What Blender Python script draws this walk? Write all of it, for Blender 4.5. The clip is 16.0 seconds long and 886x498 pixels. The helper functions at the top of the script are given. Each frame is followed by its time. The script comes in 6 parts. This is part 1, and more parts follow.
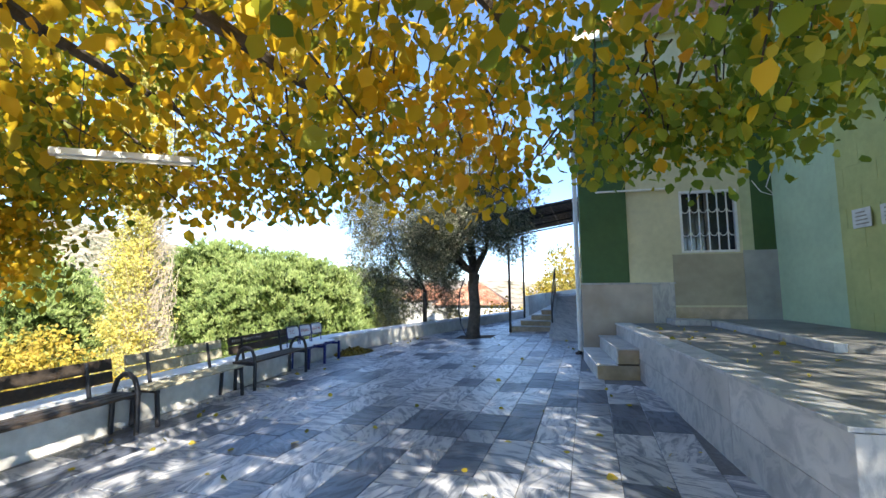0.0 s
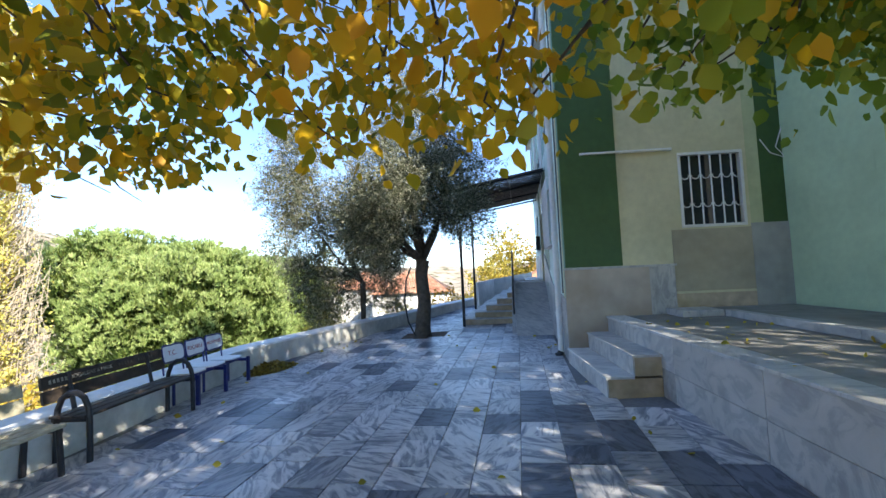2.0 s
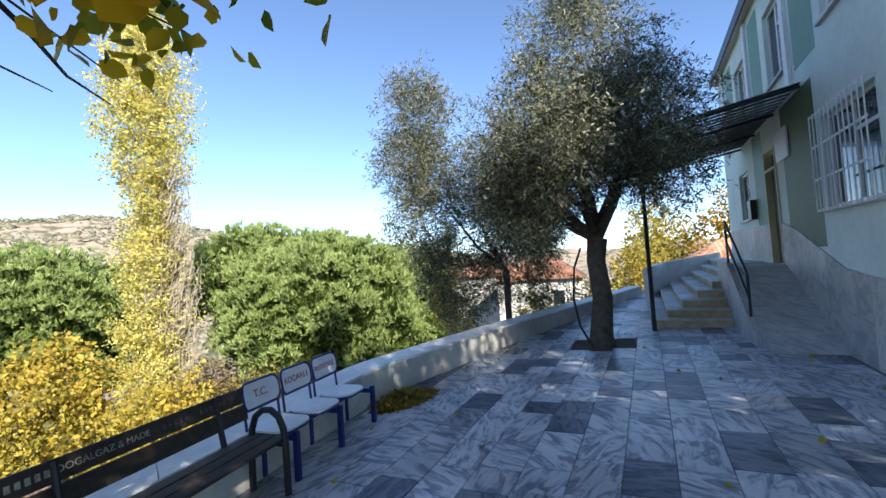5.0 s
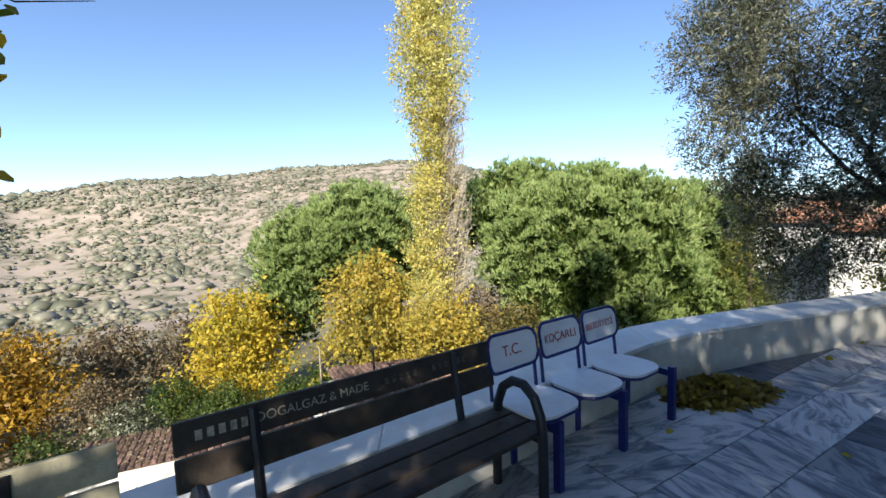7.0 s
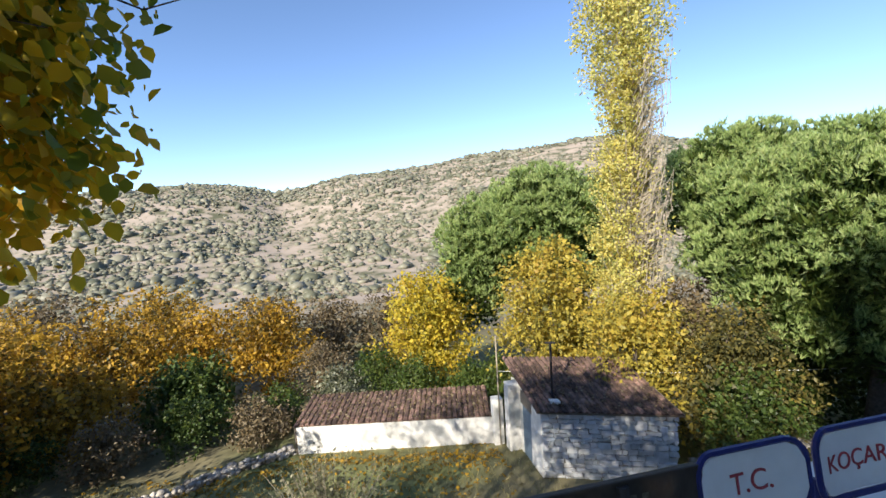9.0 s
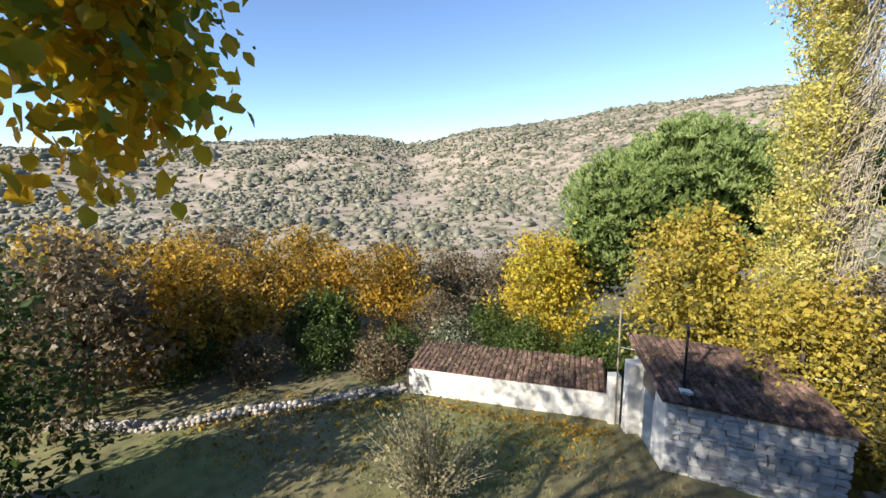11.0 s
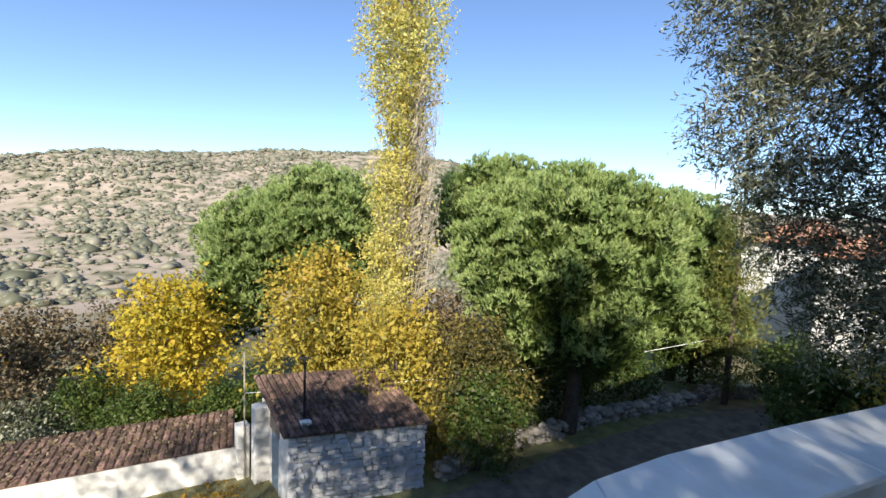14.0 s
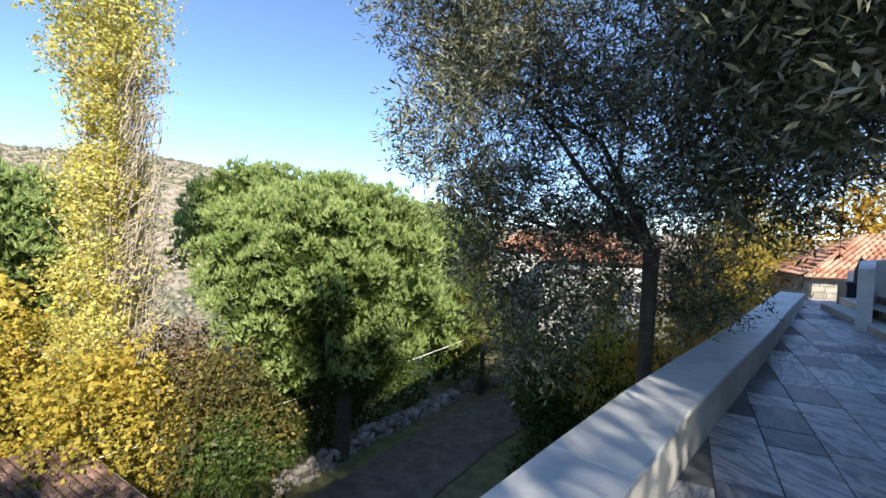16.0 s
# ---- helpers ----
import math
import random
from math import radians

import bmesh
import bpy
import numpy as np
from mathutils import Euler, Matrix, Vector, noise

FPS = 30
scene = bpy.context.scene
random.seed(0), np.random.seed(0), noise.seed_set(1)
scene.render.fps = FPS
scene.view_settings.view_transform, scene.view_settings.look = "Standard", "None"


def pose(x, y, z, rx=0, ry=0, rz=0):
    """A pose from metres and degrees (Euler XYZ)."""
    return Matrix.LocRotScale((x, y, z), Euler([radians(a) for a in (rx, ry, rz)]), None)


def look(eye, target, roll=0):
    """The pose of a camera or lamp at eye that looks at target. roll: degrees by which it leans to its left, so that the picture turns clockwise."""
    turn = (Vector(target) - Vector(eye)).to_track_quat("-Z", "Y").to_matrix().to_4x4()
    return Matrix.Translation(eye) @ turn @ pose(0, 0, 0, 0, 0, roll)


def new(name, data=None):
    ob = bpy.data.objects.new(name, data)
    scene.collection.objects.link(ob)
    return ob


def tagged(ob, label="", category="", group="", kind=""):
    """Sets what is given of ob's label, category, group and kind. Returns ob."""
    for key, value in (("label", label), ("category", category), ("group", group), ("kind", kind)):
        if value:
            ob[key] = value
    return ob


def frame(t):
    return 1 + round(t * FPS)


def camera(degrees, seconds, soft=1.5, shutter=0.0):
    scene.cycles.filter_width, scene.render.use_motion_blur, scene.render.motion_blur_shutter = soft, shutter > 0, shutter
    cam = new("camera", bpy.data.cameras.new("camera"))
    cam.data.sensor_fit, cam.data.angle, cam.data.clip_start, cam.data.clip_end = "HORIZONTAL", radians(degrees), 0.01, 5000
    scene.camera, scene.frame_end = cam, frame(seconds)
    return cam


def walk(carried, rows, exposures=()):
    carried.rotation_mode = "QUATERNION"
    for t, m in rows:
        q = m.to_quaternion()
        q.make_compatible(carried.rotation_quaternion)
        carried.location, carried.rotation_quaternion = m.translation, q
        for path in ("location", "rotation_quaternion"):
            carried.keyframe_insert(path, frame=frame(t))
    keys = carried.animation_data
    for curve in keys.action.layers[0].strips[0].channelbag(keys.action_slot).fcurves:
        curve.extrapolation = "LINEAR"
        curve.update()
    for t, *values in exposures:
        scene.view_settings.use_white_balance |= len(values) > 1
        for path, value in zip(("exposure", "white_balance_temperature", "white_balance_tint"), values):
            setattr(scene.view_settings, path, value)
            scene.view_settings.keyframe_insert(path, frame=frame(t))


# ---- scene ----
cam = camera(92.6, 16.0)
# seconds; place; yaw, pitch, roll
ROWS = [
    (0.0, 0.000, 0.000, 1.570, 12.35, 5.34, 0.57),
    (0.5, -0.120, 0.531, 1.559, 4.13, 4.56, 0.99),
    (1.0, -0.270, 1.084, 1.605, 1.19, 3.15, 1.94),
    (1.5, -0.415, 1.717, 1.672, 4.68, 4.43, 1.20),
    (2.0, -0.679, 2.238, 1.667, 3.67, 3.27, 2.55),
    (2.5, -0.775, 2.804, 1.686, -1.85, 5.03, 1.39),
    (3.0, -0.908, 3.314, 1.730, -1.37, 4.25, 0.64),
    (3.5, -1.183, 3.823, 1.784, -0.84, 5.61, 2.20),
    (4.0, -1.455, 4.337, 1.785, 7.86, 6.22, 2.85),
    (4.5, -1.739, 4.747, 1.776, 14.94, 6.17, 3.06),
    (5.0, -2.115, 5.135, 1.747, 19.33, 2.16, 3.95),
    (7.5, -3.396, 6.592, 1.562, 56.31, -4.67, 1.43),
    (8.0, -3.610, 6.794, 1.578, 53.75, -4.45, 2.64),
    (8.5, -3.800, 6.950, 1.665, 72.70, -4.74, 1.40),
    (9.0, -4.030, 7.100, 1.690, 77.98, -5.51, 3.59),
    (9.5, -4.340, 7.150, 1.645, 82.67, -6.63, 3.23),
    (12.0, -4.884, 7.460, 1.504, 97.54, -11.88, 0.70),
    (12.5, -4.896, 7.738, 1.481, 79.58, -12.43, 1.36),
    (13.0, -4.740, 7.960, 1.550, 64.39, -9.92, -1.13),
    (13.5, -4.609, 8.293, 1.561, 56.94, -7.21, 0.11),
    (14.0, -4.579, 8.740, 1.575, 51.52, -4.95, -2.44),
    (14.5, -4.606, 9.113, 1.551, 39.78, -4.44, -1.38),
    (15.0, -4.630, 9.567, 1.585, 27.20, -3.39, 0.21),
    (15.5, -4.511, 10.056, 1.585, 27.28, -3.06, -2.88),
    (16.0, -4.478, 10.526, 1.591, 23.36, -2.07, -1.72),
]
walk(cam, [(t, pose(x, y, z, 90 + pitch, roll, yaw)) for t, x, y, z, yaw, pitch, roll in ROWS],
     [(0.0, 1.8), (0.5, 1.8), (1.5, 1.8), (2.5, 1.58), (3.5, 1.3), (5.0, 1.25), (7.5, 0.94), (9.5, 0.92), (13.0, 0.9), (14.5, 0.94), (16.0, 1.1)])

# ---- light ----
SUN_AZ, SUN_EL = 134.0, 31.5
to_sun = Vector((math.sin(radians(SUN_AZ)) * math.cos(radians(SUN_EL)), math.cos(radians(SUN_AZ)) * math.cos(radians(SUN_EL)), math.sin(radians(SUN_EL))))
world = bpy.data.worlds.new("sky")
scene.world = world
world.use_nodes = True
wn = world.node_tree
sky = wn.nodes.new("ShaderNodeTexSky")
sky.sky_type = "NISHITA"
sky.sun_disc = False
sky.sun_elevation, sky.sun_rotation = radians(SUN_EL), radians(SUN_AZ)
sky.altitude, sky.air_density, sky.dust_density, sky.ozone_density = 1200, 0.78, 0.0, 3.0
wn.nodes["Background"].inputs["Strength"].default_value = 0.14
wn.links.new(sky.outputs[0], wn.nodes["Background"].inputs["Color"])
sun = new("sun", bpy.data.lights.new("sun", "SUN"))
sun.data.energy, sun.data.angle, sun.data.color = 5.0, radians(0.55), (1.0, 0.93, 0.80)
sun.matrix_world = look(to_sun * 50, (0, 0, 0))


# ---- materials ----
def mat(name, base, rough=0.7, metal=0.0, scale=8.0, var=0.15, stain=0.15, bump=0.2, bump_scale=40.0, translucent=0.0, spec=0.4, second=None, second_scale=1.2, island=0.0):
    """A surface with grain, blotches and relief. second: a colour mixed in by broad patches; island: brightness spread from piece to piece."""
    m = bpy.data.materials.new(name)
    m.use_nodes = True
    nt = m.node_tree
    b = nt.nodes["Principled BSDF"]
    co = nt.nodes.new("ShaderNodeTexCoord")
    geo = nt.nodes.new("ShaderNodeNewGeometry")
    n1 = nt.nodes.new("ShaderNodeTexNoise")
    n1.inputs["Scale"].default_value, n1.inputs["Detail"].default_value = scale, 6
    n2 = nt.nodes.new("ShaderNodeTexNoise")
    n2.inputs["Scale"].default_value, n2.inputs["Detail"].default_value = second_scale, 4
    for n in (n1, n2):
        nt.links.new(geo.outputs["Position"], n.inputs["Vector"])
    col = nt.nodes.new("ShaderNodeRGB")
    col.outputs[0].default_value = (*base, 1)
    out = col.outputs[0]
    if second:
        ramp = nt.nodes.new("ShaderNodeValToRGB")
        ramp.color_ramp.elements[0].position, ramp.color_ramp.elements[1].position = 0.42, 0.6
        nt.links.new(n2.outputs["Fac"], ramp.inputs["Fac"])
        mx = nt.nodes.new("ShaderNodeMixRGB")
        mx.inputs[2].default_value = (*second, 1)
        nt.links.new(ramp.outputs["Color"], mx.inputs[0])
        nt.links.new(out, mx.inputs[1])
        out = mx.outputs[0]
    hs = nt.nodes.new("ShaderNodeHueSaturation")
    mr = nt.nodes.new("ShaderNodeMapRange")
    mr.inputs["From Min"].default_value, mr.inputs["From Max"].default_value = 0.3, 0.7
    mr.inputs["To Min"].default_value, mr.inputs["To Max"].default_value = 1 - var, 1 + var
    nt.links.new(n1.outputs["Fac"], mr.inputs["Value"])
    m2 = nt.nodes.new("ShaderNodeMapRange")
    m2.inputs["From Min"].default_value, m2.inputs["From Max"].default_value = 0.3, 0.7
    m2.inputs["To Min"].default_value, m2.inputs["To Max"].default_value = 1 - stain, 1 + stain
    nt.links.new(n2.outputs["Fac"], m2.inputs["Value"])
    mul = nt.nodes.new("ShaderNodeMath")
    mul.operation = "MULTIPLY"
    nt.links.new(mr.outputs[0], mul.inputs[0])
    nt.links.new(m2.outputs[0], mul.inputs[1])
    val = mul.outputs[0]
    if island:
        m3 = nt.nodes.new("ShaderNodeMapRange")
        m3.inputs["To Min"].default_value, m3.inputs["To Max"].default_value = 1 - island, 1 + island
        nt.links.new(geo.outputs["Random Per Island"], m3.inputs["Value"])
        mu = nt.nodes.new("ShaderNodeMath")
        mu.operation = "MULTIPLY"
        nt.links.new(val, mu.inputs[0])
        nt.links.new(m3.outputs[0], mu.inputs[1])
        val = mu.outputs[0]
    nt.links.new(val, hs.inputs["Value"])
    nt.links.new(out, hs.inputs["Color"])
    nt.links.new(hs.outputs[0], b.inputs["Base Color"])
    b.inputs["Roughness"].default_value, b.inputs["Metallic"].default_value = rough, metal
    b.inputs["Specular IOR Level"].default_value = spec
    if bump:
        nb = nt.nodes.new("ShaderNodeTexNoise")
        nb.inputs["Scale"].default_value, nb.inputs["Detail"].default_value = bump_scale, 5
        nt.links.new(geo.outputs["Position"], nb.inputs["Vector"])
        bp = nt.nodes.new("ShaderNodeBump")
        bp.inputs["Strength"].default_value, bp.inputs["Distance"].default_value = bump, 0.02
        nt.links.new(nb.outputs["Fac"], bp.inputs["Height"])
        nt.links.new(bp.outputs[0], b.inputs["Normal"])
    return m


def leaf_mat(name, colours, translucent=0.45, patch=0.35, patch_scale=0.6, rough=0.5, spec=0.35):
    """Leaves: the colour runs through the list from leaf to leaf, drifting in broad patches; light shines through."""
    m = bpy.data.materials.new(name)
    m.use_nodes = True
    nt = m.node_tree
    b = nt.nodes["Principled BSDF"]
    geo = nt.nodes.new("ShaderNodeNewGeometry")
    n = nt.nodes.new("ShaderNodeTexNoise")
    n.inputs["Scale"].default_value, n.inputs["Detail"].default_value = patch_scale, 2
    nt.links.new(geo.outputs["Position"], n.inputs["Vector"])
    st = nt.nodes.new("ShaderNodeMapRange")
    st.inputs["From Min"].default_value, st.inputs["From Max"].default_value = 0.3, 0.7
    nt.links.new(n.outputs["Fac"], st.inputs["Value"])
    mx = nt.nodes.new("ShaderNodeMix")
    mx.inputs["Factor"].default_value = patch
    nt.links.new(geo.outputs["Random Per Island"], mx.inputs["A"])
    nt.links.new(st.outputs[0], mx.inputs["B"])
    ramp = nt.nodes.new("ShaderNodeValToRGB")
    el = ramp.color_ramp.elements
    while len(el) < len(colours):
        el.new(0.5)
    for i, c in enumerate(colours):
        el[i].position, el[i].color = 0.12 + 0.76 * i / (len(colours) - 1), (*c, 1)
    nt.links.new(mx.outputs["Result"], ramp.inputs["Fac"])
    nt.links.new(ramp.outputs["Color"], b.inputs["Base Color"])
    b.inputs["Roughness"].default_value, b.inputs["Specular IOR Level"].default_value = rough, spec
    tr = nt.nodes.new("ShaderNodeBsdfTranslucent")
    nt.links.new(ramp.outputs["Color"], tr.inputs["Color"])
    mix = nt.nodes.new("ShaderNodeMixShader")
    mix.inputs[0].default_value = translucent
    nt.links.new(b.outputs[0], mix.inputs[1])
    nt.links.new(tr.outputs[0], mix.inputs[2])
    nt.links.new(mix.outputs[0], nt.nodes["Material Output"].inputs["Surface"])
    return m


def marble(name, per_object, light=(0.62, 0.62, 0.63), dark=(0.16, 0.18, 0.23), dark_share=0.2, vein=1.0, rough=0.32):
    """Veined marble; each piece has its own tone and its own run of veins."""
    m = bpy.data.materials.new(name)
    m.use_nodes = True
    nt = m.node_tree
    b = nt.nodes["Principled BSDF"]
    geo = nt.nodes.new("ShaderNodeNewGeometry")
    info = nt.nodes.new("ShaderNodeObjectInfo")
    rnd = info.outputs["Random"] if per_object else geo.outputs["Random Per Island"]
    sc = nt.nodes.new("ShaderNodeVectorMath")
    sc.operation = "SCALE"
    sc.inputs[0].default_value = (37, 53, 71)
    nt.links.new(rnd, sc.inputs["Scale"])
    ad = nt.nodes.new("ShaderNodeVectorMath")
    nt.links.new(geo.outputs["Position"], ad.inputs[0])
    nt.links.new(sc.outputs[0], ad.inputs[1])
    rot = nt.nodes.new("ShaderNodeVectorRotate")
    rot.rotation_type = "Z_AXIS"
    turn = nt.nodes.new("ShaderNodeMath")
    turn.operation = "MULTIPLY"
    turn.inputs[1].default_value = 2.2
    nt.links.new(rnd, turn.inputs[0])
    nt.links.new(ad.outputs[0], rot.inputs["Vector"])
    nt.links.new(turn.outputs[0], rot.inputs["Angle"])
    st = nt.nodes.new("ShaderNodeVectorMath")
    st.operation = "MULTIPLY"
    st.inputs[1].default_value = (1.5, 5.2, 2.0)
    nt.links.new(rot.outputs[0], st.inputs[0])
    wave = nt.nodes.new("ShaderNodeTexNoise")
    wave.inputs["Scale"].default_value, wave.inputs["Detail"].default_value = 1.9, 7
    wave.inputs["Roughness"].default_value, wave.inputs["Distortion"].default_value = 0.62, 1.1
    nt.links.new(st.outputs[0], wave.inputs["Vector"])
    vr = nt.nodes.new("ShaderNodeValToRGB")
    e = vr.color_ramp.elements
    e[0].position, e[0].color = 0.32, (0.20, 0.22, 0.28, 1)
    e[1].position, e[1].color = 0.62, (1, 1, 1, 1)
    e.new(0.45).color = (0.47, 0.50, 0.56, 1)
    e.new(0.515).color = (0.86, 0.86, 0.87, 1)
    nt.links.new(wave.outputs["Fac"], vr.inputs["Fac"])
    tone = nt.nodes.new("ShaderNodeValToRGB")
    tone.color_ramp.interpolation = "LINEAR"
    t = tone.color_ramp.elements
    t[0].position, t[0].color = dark_share * 0.6, (*dark, 1)
    t[1].position, t[1].color = dark_share + 0.02, (*[c * 0.72 for c in light], 1)
    t.new(1.0).color = (*light, 1)
    frac = nt.nodes.new("ShaderNodeMath")
    frac.operation = "FRACT"
    mu = nt.nodes.new("ShaderNodeMath")
    mu.operation = "MULTIPLY"
    mu.inputs[1].default_value = 7.31
    nt.links.new(rnd, mu.inputs[0])
    nt.links.new(mu.outputs[0], frac.inputs[0])
    nt.links.new(frac.outputs[0], tone.inputs["Fac"])
    mx = nt.nodes.new("ShaderNodeMixRGB")
    mx.blend_type = "MULTIPLY"
    mx.inputs[0].default_value = vein
    nt.links.new(tone.outputs["Color"], mx.inputs[1])
    nt.links.new(vr.outputs["Color"], mx.inputs[2])
    grime = nt.nodes.new("ShaderNodeTexNoise")
    grime.inputs["Scale"].default_value, grime.inputs["Detail"].default_value = 1.3, 6
    nt.links.new(geo.outputs["Position"], grime.inputs["Vector"])
    gr = nt.nodes.new("ShaderNodeMapRange")
    gr.inputs["From Min"].default_value, gr.inputs["From Max"].default_value = 0.3, 0.75
    gr.inputs["To Min"].default_value, gr.inputs["To Max"].default_value = 1.08, 0.78
    nt.links.new(grime.outputs["Fac"], gr.inputs["Value"])
    hs = nt.nodes.new("ShaderNodeHueSaturation")
    nt.links.new(gr.outputs[0], hs.inputs["Value"])
    nt.links.new(mx.outputs[0], hs.inputs["Color"])
    nt.links.new(hs.outputs[0], b.inputs["Base Color"])
    rr = nt.nodes.new("ShaderNodeMapRange")
    rr.inputs["To Min"].default_value, rr.inputs["To Max"].default_value = rough - 0.1, rough + 0.25
    nt.links.new(grime.outputs["Fac"], rr.inputs["Value"])
    nt.links.new(rr.outputs[0], b.inputs["Roughness"])
    fine = nt.nodes.new("ShaderNodeTexNoise")
    fine.inputs["Scale"].default_value = 60
    nt.links.new(geo.outputs["Position"], fine.inputs["Vector"])
    bp = nt.nodes.new("ShaderNodeBump")
    bp.inputs["Strength"].default_value, bp.inputs["Distance"].default_value = 0.12, 0.01
    nt.links.new(fine.outputs["Fac"], bp.inputs["Height"])
    nt.links.new(bp.outputs[0], b.inputs["Normal"])
    return m


